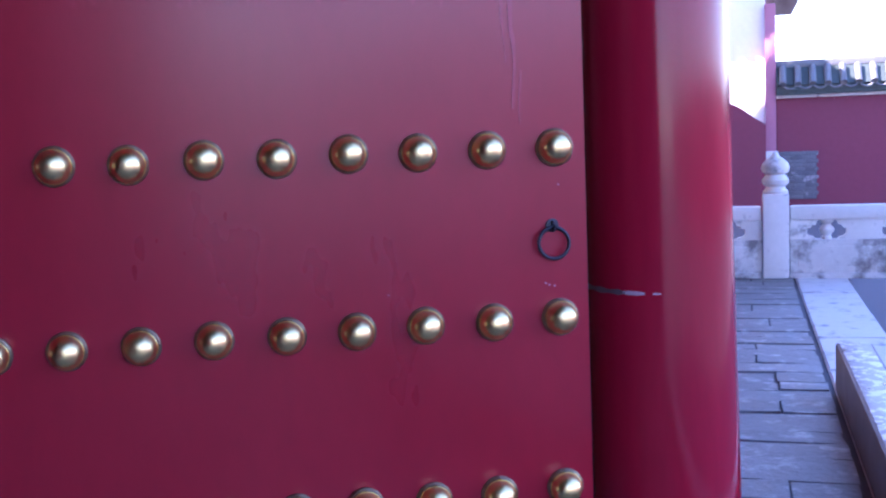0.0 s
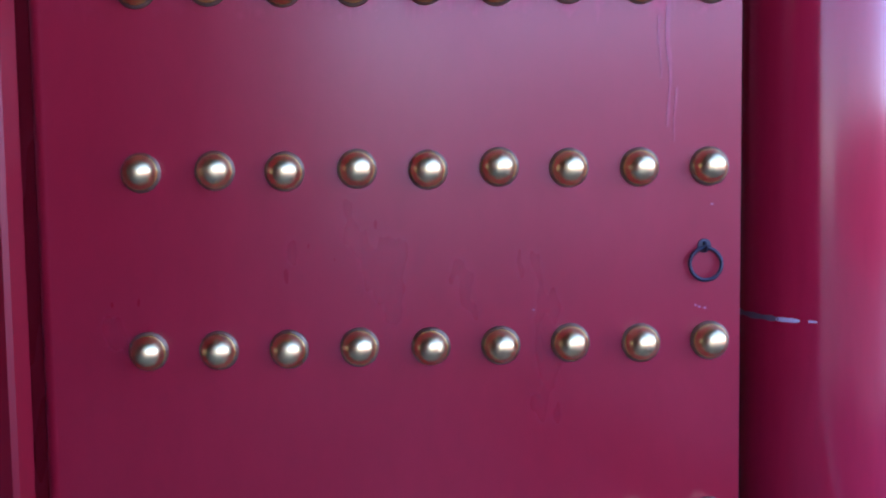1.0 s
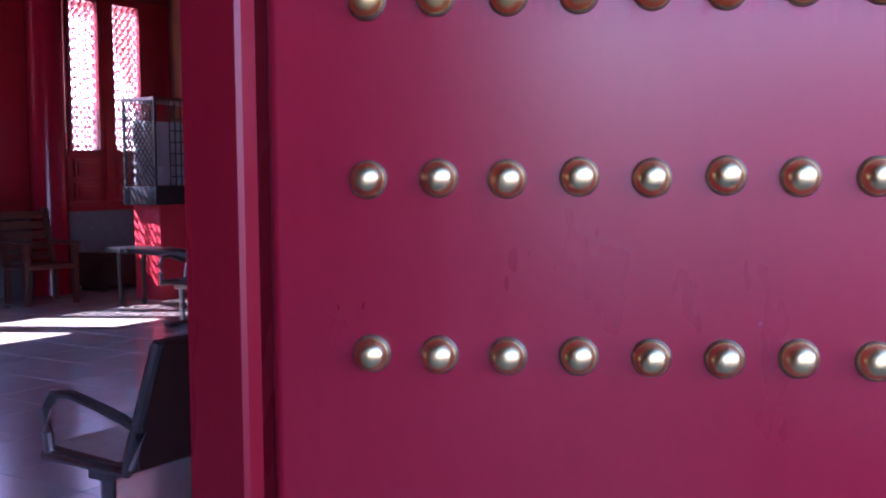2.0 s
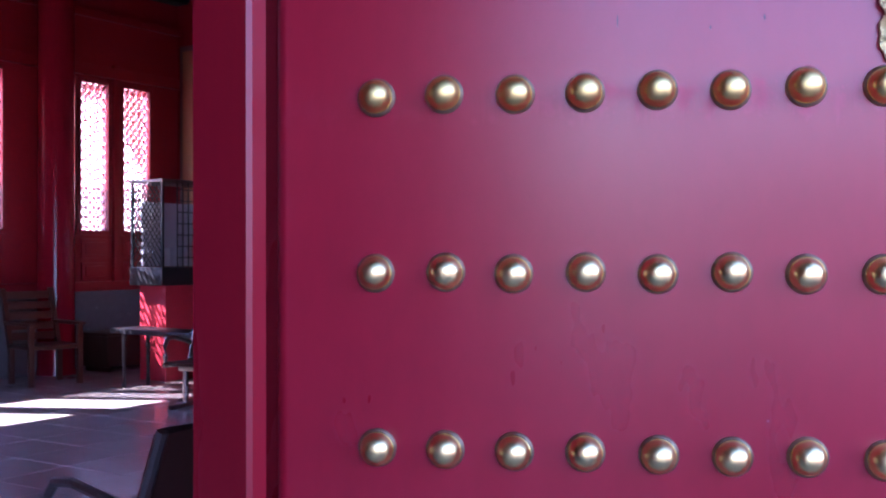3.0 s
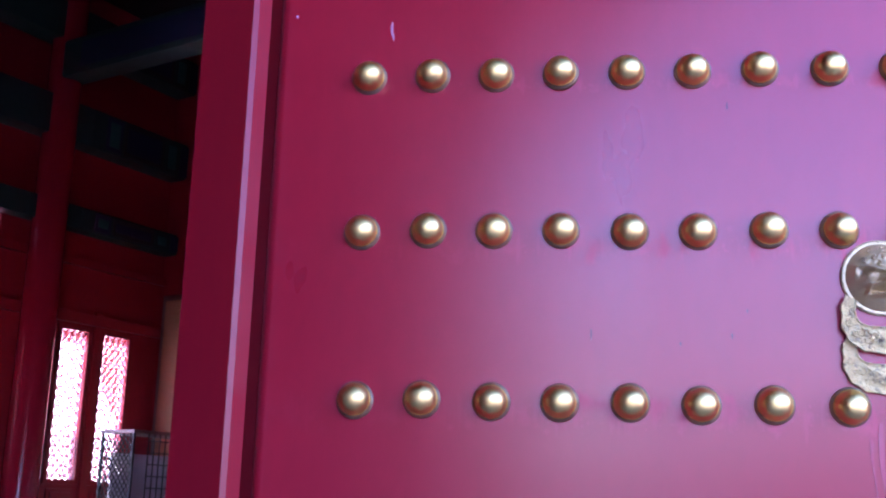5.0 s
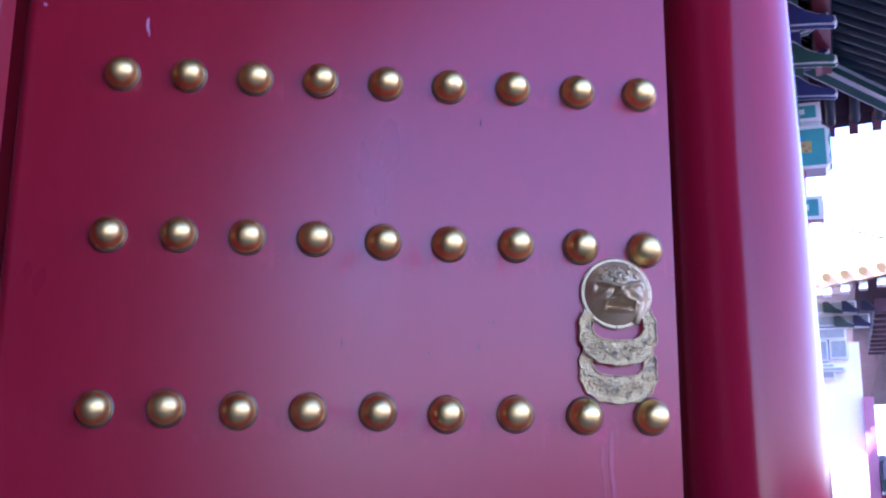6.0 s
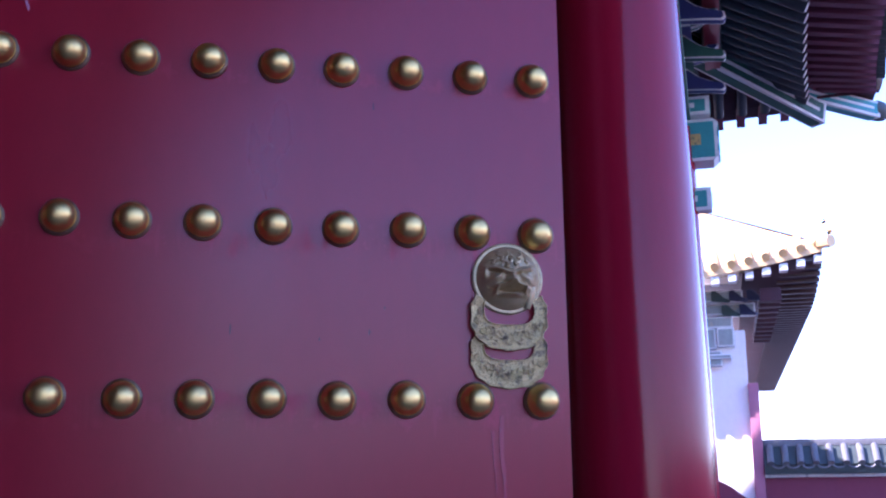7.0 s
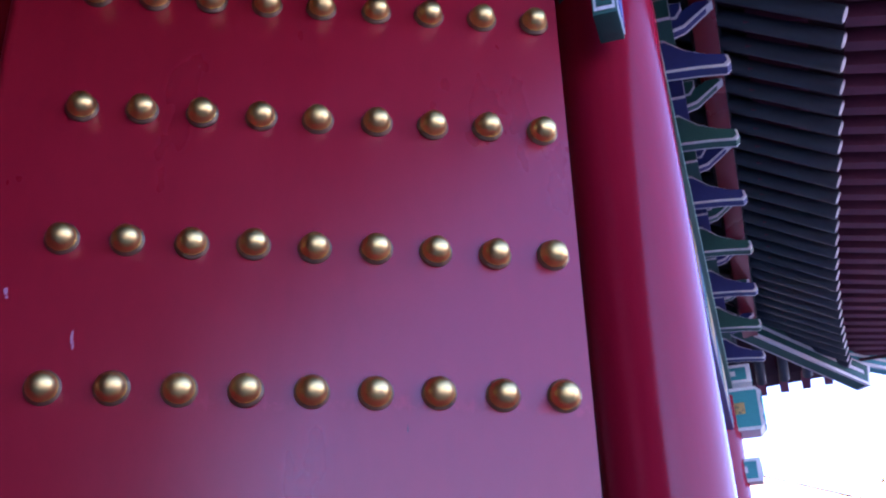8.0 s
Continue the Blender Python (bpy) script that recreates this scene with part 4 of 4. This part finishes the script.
for i in range(n + 1):
    x = 1.95 - 24 * i / n
    z = 7.95 + hall_lift(x - 1.95)
    rows.append([bm.verts.new((x, -1.7, z)), bm.verts.new((x, -1.7, z + 0.16)), bm.verts.new((min(x, -6), 6, 13.5)), bm.verts.new((min(x, -6), 6, 13.2)), bm.verts.new((x, 0.2, 8.2))])
for p, q in zip(rows, rows[1:]):
    for j in range(5):
        bm.faces.new((p[j], p[(j + 1) % 5], q[(j + 1) % 5], q[j]))
part("front_roof", bm, TILE_YELLOW, hall, "sunlit yellow tiled front slope")
for i in range(22):
    x = 1.85 - 0.42 * i
    z = 7.95 + hall_lift(x - 1.95) + 0.2
    top = (x, -1.7 + 7.7 * min(1, max(0.12, (1.95 - x) / 7.95)), z + 5.3 * min(1, max(0.12, (1.95 - x) / 7.95)))
    bm = bmesh.new()
    tube(bm, [(x, -1.78, z), ((x), -1.7 + (top[1] + 1.7) * 0.5, z + (top[2] - z) * 0.46), top], 0.11, 10)
    part("roof_rib", bm, TILE_YELLOW, hall)
    bm = bmesh.new()
    box(bm, x - 0.1, x + 0.1, -1.66, -1.3, z - 0.42, z - 0.24, 0.01)
    part("eave_end", bm, PAINT_WHITE, hall, "pale painted rafter end")
for i in range(70):
    y = -1.4 + 0.47 * i
    z = 7.95 + hall_lift(y + 1.7) + hall_lift(33.7 - y)
    bm = bmesh.new()
    box(bm, 0.9, 1.97, y - 0.09, y + 0.09, z - 0.12, z - 0.01)
    part("side_rafter", bm, DARK_WOOD, hall)
for x0, x1, z0, z1, y0 in ((-1.3, -0.30, 6.95, 7.25, -0.3), (-1.3, -0.75, 6.40, 6.95, -0.25), (-0.72, -0.28, 6.45, 6.95, -0.28), (-1.3, -0.62, 5.95, 6.36, -0.22), (-1.3, -0.38, 6.12, 6.26, -0.3), (-1.3, 0.3, 7.3, 7.6, -0.2), (-1.3, 0.0, 7.6, 7.9, -0.5)):
    bm = bmesh.new()
    box(bm, x0, x1, y0, 0.3, z0, z1, 0.03)
    ob = part("painted_beam_end", bm, PAINT_WHITE, hall)
    bm = bmesh.new()
    box(bm, x0 + 0.04, x1 - 0.04, y0 - 0.01, 0.28, z0 + 0.04, z1 - 0.04)
    box(bm, x0 + 0.04, x1 + 0.01, y0 + 0.05, 0.25, z0 + 0.04, z1 - 0.04)
    part("field", bm, FADED, ob)
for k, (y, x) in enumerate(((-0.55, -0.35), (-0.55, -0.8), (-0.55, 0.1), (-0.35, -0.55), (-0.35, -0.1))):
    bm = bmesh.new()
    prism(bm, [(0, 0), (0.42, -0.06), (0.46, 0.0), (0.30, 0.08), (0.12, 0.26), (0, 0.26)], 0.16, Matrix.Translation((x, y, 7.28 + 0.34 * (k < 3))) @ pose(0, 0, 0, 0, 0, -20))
    part("bracket_beak", bm, DIM_GREEN if k % 2 else DIM_BLUE, hall)
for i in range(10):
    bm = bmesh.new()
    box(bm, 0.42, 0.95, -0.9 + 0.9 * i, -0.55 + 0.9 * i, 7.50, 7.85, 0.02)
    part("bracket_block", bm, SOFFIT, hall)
hip_bm = bmesh.new()
tube(hip_bm, [(2.15, -1.95, 8.75), (1.2, -0.9, 8.85), (-1.5, 1.6, 10.2), (-6, 6, 13.6)], 0.16, 8)
part("hip_ridge", hip_bm, TILE_YELLOW, hall)
bm = bmesh.new()
tube(bm, [(2.05, -1.85, 8.7), (2.15, -1.95, 9.0), (2.0, -1.8, 9.2), (2.1, -1.9, 9.35)], 0.07, 6)
part("ridge_ornament", bm, TILE_YELLOW, hall)

# ---- inside the gate hall ----
hall_floor = bpy.data.objects["floor"]
bm = bmesh.new()
box(bm, -0.276, 0.276, -0.276, 0.276, -0.04, 0)
bmesh.ops.bevel(bm, geom=[e for e in bm.edges if all(v.co.z > -0.01 for v in e.verts)], offset=0.003, segments=1, affect="EDGES")
tile = finish(bm, "floor_brick", FLOOR, 20)
rnd = random.Random(5)
for i in range(16):
    for j in range(16):
        part("floor_brick", tile, FLOOR, hall_floor, "", pose(-0.9 - 0.556 * j, 0.05 + 0.556 * i, 0.2 + rnd.uniform(-0.001, 0.001)))


def lattice_window(u0, u1, z0, z1):
    ob = thing("window_%d" % (1 + len([o for o in bpy.data.objects if o.name.startswith("window_") and o.parent is None])), FACADE @ pose(-9.6, u0, z0), "red lattice window with a rhombic fretwork", "window", kind="structure")
    w, h = u1 - u0, z1 - z0
    bm = bmesh.new()
    for a, b, c, d in ((-0.05, 0.012, -0.05, h + 0.05), (w - 0.012, w + 0.05, -0.05, h + 0.05), (0.012, w - 0.012, -0.05, 0.012), (0.012, w - 0.012, h - 0.012, h + 0.05)):
        box(bm, -0.11, 0.03, a, b, c, d, 0.006)
    part("window_frame", bm, ROOM_RED, ob)
    bm = bmesh.new()
    step, t = 0.122, 0.011
    slope = 1.25
    m = 0
    for sgn in (1, -1):
        k = -int(w * slope / step) - 2
        while k * step < h + w * slope:
            c0 = k * step
            pts = []
            for y in (0.0, w):
                pts.append((y, c0 + sgn * slope * y + (0 if sgn > 0 else 0)))
            (ya, za), (yb, zb) = pts
            # clip the bar to the opening
            def cut(y1, z1_, y2, z2_):
                out = []
                for (p, q) in ((y1, z1_), (y2, z2_)):
                    out.append([p, q])
                for o, other in ((0, 1), (1, 0)):
                    for lim, test in ((0.0, out[o][1] < 0), (h, out[o][1] > h)):
                        if test:
                            dz = out[other][1] - out[o][1]
                            if abs(dz) < 1e-9:
                                return None
                            s = (lim - out[o][1]) / dz
                            if not 0 <= s <= 1:
                                return None
                            out[o] = [out[o][0] + s * (out[other][0] - out[o][0]), lim]
                return out
            seg = cut(ya, za, yb, zb)
            if seg:
                (y1, q1), (y2, q2) = seg
                length = math.hypot(y2 - y1, q2 - q1)
                if length > 0.01:
                    ang = math.atan2(q2 - q1, y2 - y1)
                    box(bm, -0.05, -0.02, 0, length, -t / 2, t / 2, 0, Matrix.Translation((0, y1, q1)) @ Euler((ang, 0, 0)).to_matrix().to_4x4())
            k += 1
    n_y, n_z = int(w / (step / slope)), int(h / (step))
    for i in range(n_y + 1):
        for j in range(2 * n_z + 1):
            y, z = (i + 0.0) * step / slope / 1.0, j * step / 2
            if (i + j) % 2 == 0 and 0.02 < y < w - 0.02 and 0.02 < z < h - 0.02:
                lathe(bm, [(0, -0.056), (0.018, -0.056), (0.018, -0.014), (0, -0.014)], 8, Matrix.Translation((0, y, z)) @ pose(0, 0, 0, 0, 90))
    part("fretwork", bm, ROOM_RED, ob)
    if h > 1:
        for za, zb in ((-0.62, -0.40), (-0.34, -0.10)):
            bm = bmesh.new()
            box(bm, 0.0, 0.03, 0.02, w - 0.02, za, zb, 0.012)
            box(bm, 0.02, 0.045, 0.07, w - 0.07, za + 0.04, zb - 0.04, 0.012)
            part("apron_panel", bm, ROOM_RED, ob)
    return ob


for u0, u1 in WINDOWS:
    lattice_window(u0, u1, SILL, HEAD)
lattice_window(3.72, 5.64, TR0, TR1)
for a, b in ((7.17, 7.36), (4.94, 5.12), (4.26, 4.44)):
    bm = bmesh.new()
    box(bm, -9.6, -9.54, a + 0.04, b - 0.04, 1.18, 4.1, 0.01)
    solid("trim", bm, ROOM_RED, FACADE, "red window mullion post", "trim", kind="structure")
for z0, z1 in ((1.18, 1.30), (3.92, 4.06), (4.66, 4.76)):
    bm = bmesh.new()
    box(bm, -9.6, -9.52, -9, 8.6, z0, z1, 0.012)
    solid("trim", bm, ROOM_RED, FACADE, "red horizontal window rail", "trim", kind="structure")
for u, v, r in ((6.17, -9.36, 0.22), (2.9, -9.36, 0.22), (8.05, -0.75, 0.24), (-0.6, -9.36, 0.22)):
    c2 = thing("hall_column", FACADE @ pose(v, u, 0.2), "dark red round timber column inside the hall", "column", kind="structure")
    bm = bmesh.new()
    lathe(bm, [(0, 0), (r + 0.02, 0), (r, 0.1), (r * 0.94, 8.2), (0, 8.2)], 40)
    part("shaft", bm, COLUMN_RED, c2)
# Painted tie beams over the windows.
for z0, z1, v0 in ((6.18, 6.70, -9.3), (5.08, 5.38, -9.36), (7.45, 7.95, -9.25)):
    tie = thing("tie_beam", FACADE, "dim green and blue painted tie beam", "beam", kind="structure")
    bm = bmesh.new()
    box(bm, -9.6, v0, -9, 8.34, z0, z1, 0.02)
    part("timber", bm, DIM_GREEN, tie)
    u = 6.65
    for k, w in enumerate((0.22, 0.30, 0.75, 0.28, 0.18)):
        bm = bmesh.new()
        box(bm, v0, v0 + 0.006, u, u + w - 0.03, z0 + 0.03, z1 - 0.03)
        part("panel", bm, (DIM_GREEN, DIM_BLUE, BLACK, DIM_GREEN, DIM_BLUE)[k], tie)
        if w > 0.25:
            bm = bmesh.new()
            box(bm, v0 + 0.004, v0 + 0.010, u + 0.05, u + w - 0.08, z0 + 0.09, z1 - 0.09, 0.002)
            part("cartouche", bm, DIM_BLUE if k == 2 else PAINT_GREEN, tie)
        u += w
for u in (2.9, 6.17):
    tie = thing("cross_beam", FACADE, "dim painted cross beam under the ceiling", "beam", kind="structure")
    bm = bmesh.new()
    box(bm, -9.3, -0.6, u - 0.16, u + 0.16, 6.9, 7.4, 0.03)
    part("timber", bm, DIM_GREEN, tie)
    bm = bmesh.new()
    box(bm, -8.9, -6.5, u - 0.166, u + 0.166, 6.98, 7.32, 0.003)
    part("panel", bm, DIM_BLUE, tie)
# Ochre framed panel against the end wall.
board = thing("framed_panel", FACADE @ pose(-8.84, 8.31, 1.2), "tall ochre panel in a grey frame against the end wall", "panel")
bm = bmesh.new()
box(bm, -0.62, 2.2, -0.05, 0.04, 0, 3.3, 0.01)
part("frame", bm, STEEL, board)
bm = bmesh.new()
box(bm, -0.55, 2.13, -0.06, 0, 0.07, 3.22, 0.004)
part("face", bm, SCREEN, board, "ochre face")

# Glass display case on a red plinth.
case = thing("display_case", FACADE @ pose(-7.6, 6.24, 0.2), "glass display case on a red painted plinth", "display case")
W, D = 1.5, 0.52
bm = bmesh.new()
box(bm, -D + 0.05, -0.04, 0.09, W - 0.05, 0, 1.09, 0.01)
part("plinth", bm, PLINTH_SUN_RED, case, "red painted plinth")
bm = bmesh.new()
box(bm, -D - 0.01, 0.01, -0.01, W + 0.01, 1.09, 1.30, 0.006)
part("base_tray", bm, BLACK, case)
bm = bmesh.new()
box(bm, -D - 0.015, 0.015, -0.015, W + 0.015, 2.26, 2.30, 0.006)
part("lid", bm, STEEL, case, "grey metal lid")
for x, y in ((-D, 0), (-0.03, 0), (-D, W - 0.03), (-0.03, W - 0.03)):
    bm = bmesh.new()
    box(bm, x, x + 0.03, y, y + 0.03, 1.30, 2.26)
    part("corner_post", bm, BLACK, case)
bm = bmesh.new()
box(bm, -D + 0.012, -0.012, 0.008, 0.013, 1.30, 2.26)
pane = part("pane", bm, GLASS, case)
pane.visible_shadow = False
bm = bmesh.new()
box(bm, -0.013, -0.008, 0.03, W - 0.03, 1.30, 2.26)
pane = part("pane", bm, GLASS, case)
pane.visible_shadow = False
# Grid that imitates the windows' reflection in the front pane, as bars.
for i in range(15):
    bm = bmesh.new()
    box(bm, -0.004, 0.004, 0.22 + 0.085 * i, 0.234 + 0.085 * i, 1.30, 2.26)
    part("upright_bar", bm, BLACK, case)
for i in range(7):
    bm = bmesh.new()
    box(bm, -0.003, 0.005, 0.22, W, 1.40 + 0.13 * i, 1.412 + 0.13 * i)
    part("cross_bar", bm, BLACK, case)
# Window lattice seen through the side pane, imitated with tubes.
bm = bmesh.new()
for i in range(-3, 14):
    for sgn in (1, -1):
        c0 = 1.30 + 0.085 * i
        za, zb = (c0, c0 + 0.5 * 1.2) if sgn > 0 else (c0 + 0.5 * 1.2, c0)
        za2, zb2 = min(max(za, 1.31), 2.25), min(max(zb, 1.31), 2.25)
        if abs(zb2 - za2) > 0.05:
            fa, fb = (za2 - za) / (zb - za), (zb2 - za) / (zb - za)
            tube(bm, [(-D + 0.02 + 0.48 * fa, 0.0, za2), (-D + 0.02 + 0.48 * fb, 0.0, zb2)], 0.008, 4)
part("side_grille", bm, BLACK, case)
bm = bmesh.new()
box(bm, -D + 0.06, -D + 0.1, 0.1, W - 0.1, 1.31, 2.05, 0.01)
part("back_card", bm, PAPER, case, "pale backing card")
bm = bmesh.new()
for i in range(5):
    box(bm, -0.34 + 0.01 * i, -0.2, 0.3 + 0.22 * i, 0.44 + 0.22 * i, 1.31, 1.52 + 0.09 * ((i * 2) % 3), 0.01)
part("small_model", bm, PAPER, case)


def waiting_bench(n):
    """Waiting bench: steel arms and frame, padded black seats and backs. Local x faces forward, y runs along the bench."""
    ob = thing("waiting_bench", FACADE, "black padded waiting bench with steel armrests", "bench", "waiting benches in the hall")
    w = 0.56
    for i in range(n):
        y = i * w
        bm = bmesh.new()
        prism(bm, [(0.0, 0.40), (0.06, 0.375), (0.42, 0.40), (0.47, 0.41), (0.485, 0.435), (0.45, 0.45), (0.08, 0.43), (0.0, 0.45)], w - 0.03, Matrix.Translation((0, y + 0.015, 0)))
        part("seat", bm, LEATHER, ob)
        bm = bmesh.new()
        prism(bm, [(0.0, 0.44), (0.05, 0.45), (-0.10, 0.88), (-0.13, 0.905), (-0.165, 0.89), (-0.155, 0.86)], w - 0.03, Matrix.Translation((0, y + 0.015, 0)))
        part("backrest", bm, LEATHER, ob)
    for i in range(n + 1):
        y = i * w
        bm = bmesh.new()
        tube(bm, [(-0.02, y, 0.42), (-0.06, y, 0.56), (0.02, y, 0.60), (0.16, y, 0.635), (0.30, y, 0.665), (0.40, y, 0.655), (0.44, y, 0.60), (0.44, y, 0.50), (0.43, y, 0.42)], 0.021, 8)
        part("armrest", bm, STEEL, ob, "curved steel armrest")
        bm = bmesh.new()
        tube(bm, [(0.46, y, 0.41), (0.02, y, 0.40), (-0.16, y, 0.90)], 0.022, 8)
        part("side_rail", bm, STEEL, ob, "steel side rail")
    for y in (0.07, n * w - 0.07):
        bm = bmesh.new()
        tube(bm, [(0.2, y, 0.39), (0.2, y, 0.08), (0.2, y, 0.03)], 0.028, 8)
        part("leg", bm, STEEL, ob)
        bm = bmesh.new()
        box(bm, -0.05, 0.46, y - 0.03, y + 0.03, 0, 0.045, 0.012)
        part("foot", bm, STEEL, ob)
    bm = bmesh.new()
    box(bm, 0.15, 0.25, 0.02, n * w - 0.02, 0.34, 0.385, 0.008)
    part("carrier_beam", bm, STEEL, ob)
    return ob


bench = waiting_bench(3)
bench.matrix_world = FACADE @ pose(-1.25, 0.27, 0.2) @ Matrix.Diagonal((-1, 1, 0.95, 1))
other = waiting_bench(3)
other.matrix_world = FACADE @ pose(-6.10, 5.22, 0.2, 0, 0, -75)


def wooden_armchair():
    ob = thing("wooden_armchair", FACADE, "reddish brown wooden armchair with a slatted back", "armchair")
    bm = bmesh.new()
    box(bm, 0, 0.56, 0, 0.62, 0.40, 0.445, 0.012)
    part("seat", bm, BROWN_WOOD, ob)
    for x, y in ((0.03, 0.03), (0.53, 0.03), (0.03, 0.59), (0.53, 0.59)):
        bm = bmesh.new()
        box(bm, x - 0.03, x + 0.03, y - 0.03, y + 0.03, 0, 0.66 if x > 0.3 else 0.40, 0.008)
        part("leg", bm, BROWN_WOOD, ob)
    for y in (0.03, 0.59):
        bm = bmesh.new()
        prism(bm, [(-0.02, 0.38), (0.05, 0.38), (-0.18, 1.06), (-0.24, 1.06)], 0.05, Matrix.Translation((0, y - 0.025, 0)))
        part("back_post", bm, BROWN_WOOD, ob)
        bm = bmesh.new()
        box(bm, -0.1, 0.60, y - 0.04, y + 0.04, 0.66, 0.695, 0.012)
        part("arm", bm, BROWN_WOOD, ob)
    for k in range(5):
        z = 0.52 + 0.115 * k
        x = 0.0 - 0.34 * (z - 0.42)
        bm = bmesh.new()
        box(bm, x - 0.012, x + 0.012, 0.05, 0.57, z - 0.045, z + 0.045, 0.006)
        part("back_slat", bm, BROWN_WOOD, ob)
    return ob


chair = wooden_armchair()
chair.matrix_world = FACADE @ pose(-9.0, 5.25, 0.2, 0, 0, -12)
chest = thing("dark_chest", FACADE @ pose(-9.45, 6.6, 0.2), "dark low wooden chest under the windows", "chest")
bm = bmesh.new()
box(bm, 0, 0.5, 0, 1.4, 0.06, 0.44, 0.015)
part("body", bm, DARK_WOOD, chest)
bm = bmesh.new()
box(bm, -0.02, 0.53, -0.03, 1.43, 0.44, 0.48, 0.01)
part("lid", bm, DARK_WOOD, chest)
for y in (0.04, 1.3):
    bm = bmesh.new()
    box(bm, 0.05, 0.45, y, y + 0.06, 0, 0.06)
    part("foot", bm, DARK_WOOD, chest)

table = thing("side_table", FACADE @ pose(-6.75, 5.74, 0.2, 0, 0, -8), "low dark wooden side table before the display case", "table")
bm = bmesh.new()
box(bm, -1.05, 0.55, -0.2, 0.2, 0.59, 0.645, 0.012)
part("tabletop", bm, BLACK, table)
for x in (-0.85, 0.42):
    for y in (-0.15, 0.15):
        bm = bmesh.new()
        lathe(bm, [(0, 0), (0.022, 0), (0.026, 0.05), (0.018, 0.12), (0.024, 0.45), (0.03, 0.59), (0, 0.59)], 10, pose(x, y, 0))
        part("leg", bm, BLACK, table)

# Unseen red wall behind the viewer, added to darken column and leaf reflections.
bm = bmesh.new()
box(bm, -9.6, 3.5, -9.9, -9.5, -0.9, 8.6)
solid("wall_wing", bm, WALL_RED, FACADE, "unseen red wall added to darken the lacquer reflections", "wall", kind="structure")

# ---- small marks on the gate leaf ----
def mark(name, x, z, pts, mat, label):
    bm = bmesh.new()
    ring = [bm.verts.new((px, -0.0015, pz)) for px, pz in pts]
    back = [bm.verts.new((px, 0.004, pz)) for px, pz in pts]
    bm.faces.new(ring)
    for i in range(len(pts)):
        j = (i + 1) % len(pts)
        bm.faces.new((ring[i], back[i], back[j], ring[j]))
    part(name, bm, mat, door, label, pose(x, 0, z))


rnd = random.Random(21)
def blob(w, h, n=9):
    return [((w / 2) * (0.6 + 0.4 * rnd.random()) * math.cos(2 * math.pi * i / n), (h / 2) * (0.6 + 0.4 * rnd.random()) * math.sin(2 * math.pi * i / n)) for i in range(n)]


for x, z0, z1, w in ((1.335, 1.70, 2.02, 0.010), (1.312, 1.82, 1.98, 0.006), (1.352, 1.66, 1.80, 0.004)):
    n = 9
    left = [(-w * (0.35 + 0.65 * rnd.random()) * (0.4 + 0.6 * i / n), z0 + (z1 - z0) * i / n) for i in range(n + 1)]
    right = [(w * (0.35 + 0.65 * rnd.random()) * (0.4 + 0.6 * i / n), z0 + (z1 - z0) * i / n) for i in range(n, -1, -1)]
    mark("dried_drip", x, 0, [(p + 0.004 * math.sin(q * 25), q) for p, q in right + left], DRIP, "dried pale paint drip")
for x, z in ((1.415, 1.235), (1.43, 1.232), (1.405, 1.24), (1.447, 1.50), (0.985, 1.235), (1.46, 3.385)):
    mark("paint_chip", x, z, blob(0.008, 0.007), SCUFF, "pale chip in the paint")
for x, z, w, h in ((0.061, 3.112, 0.010, 0.055), (0.066, 3.085, 0.006, 0.03), (-0.133, 3.244, 0.016, 0.026), (-0.128, 3.225, 0.010, 0.012), (-0.219, 3.156, 0.012, 0.014)):
    mark("scuff", x, z, blob(w, h, 11), SCUFF, "pale scuff in the paint")
for x, z, h in ((0.849, 2.213, 0.012), (0.987, 2.861, 0.030), (0.62, 2.235, 0.035), (1.02, 2.30, 0.012), (0.98, 2.235, 0.02)):
    mark("nick", x, z, blob(0.005, h, 7), BEAM_WORN, "small dark nick in the paint")
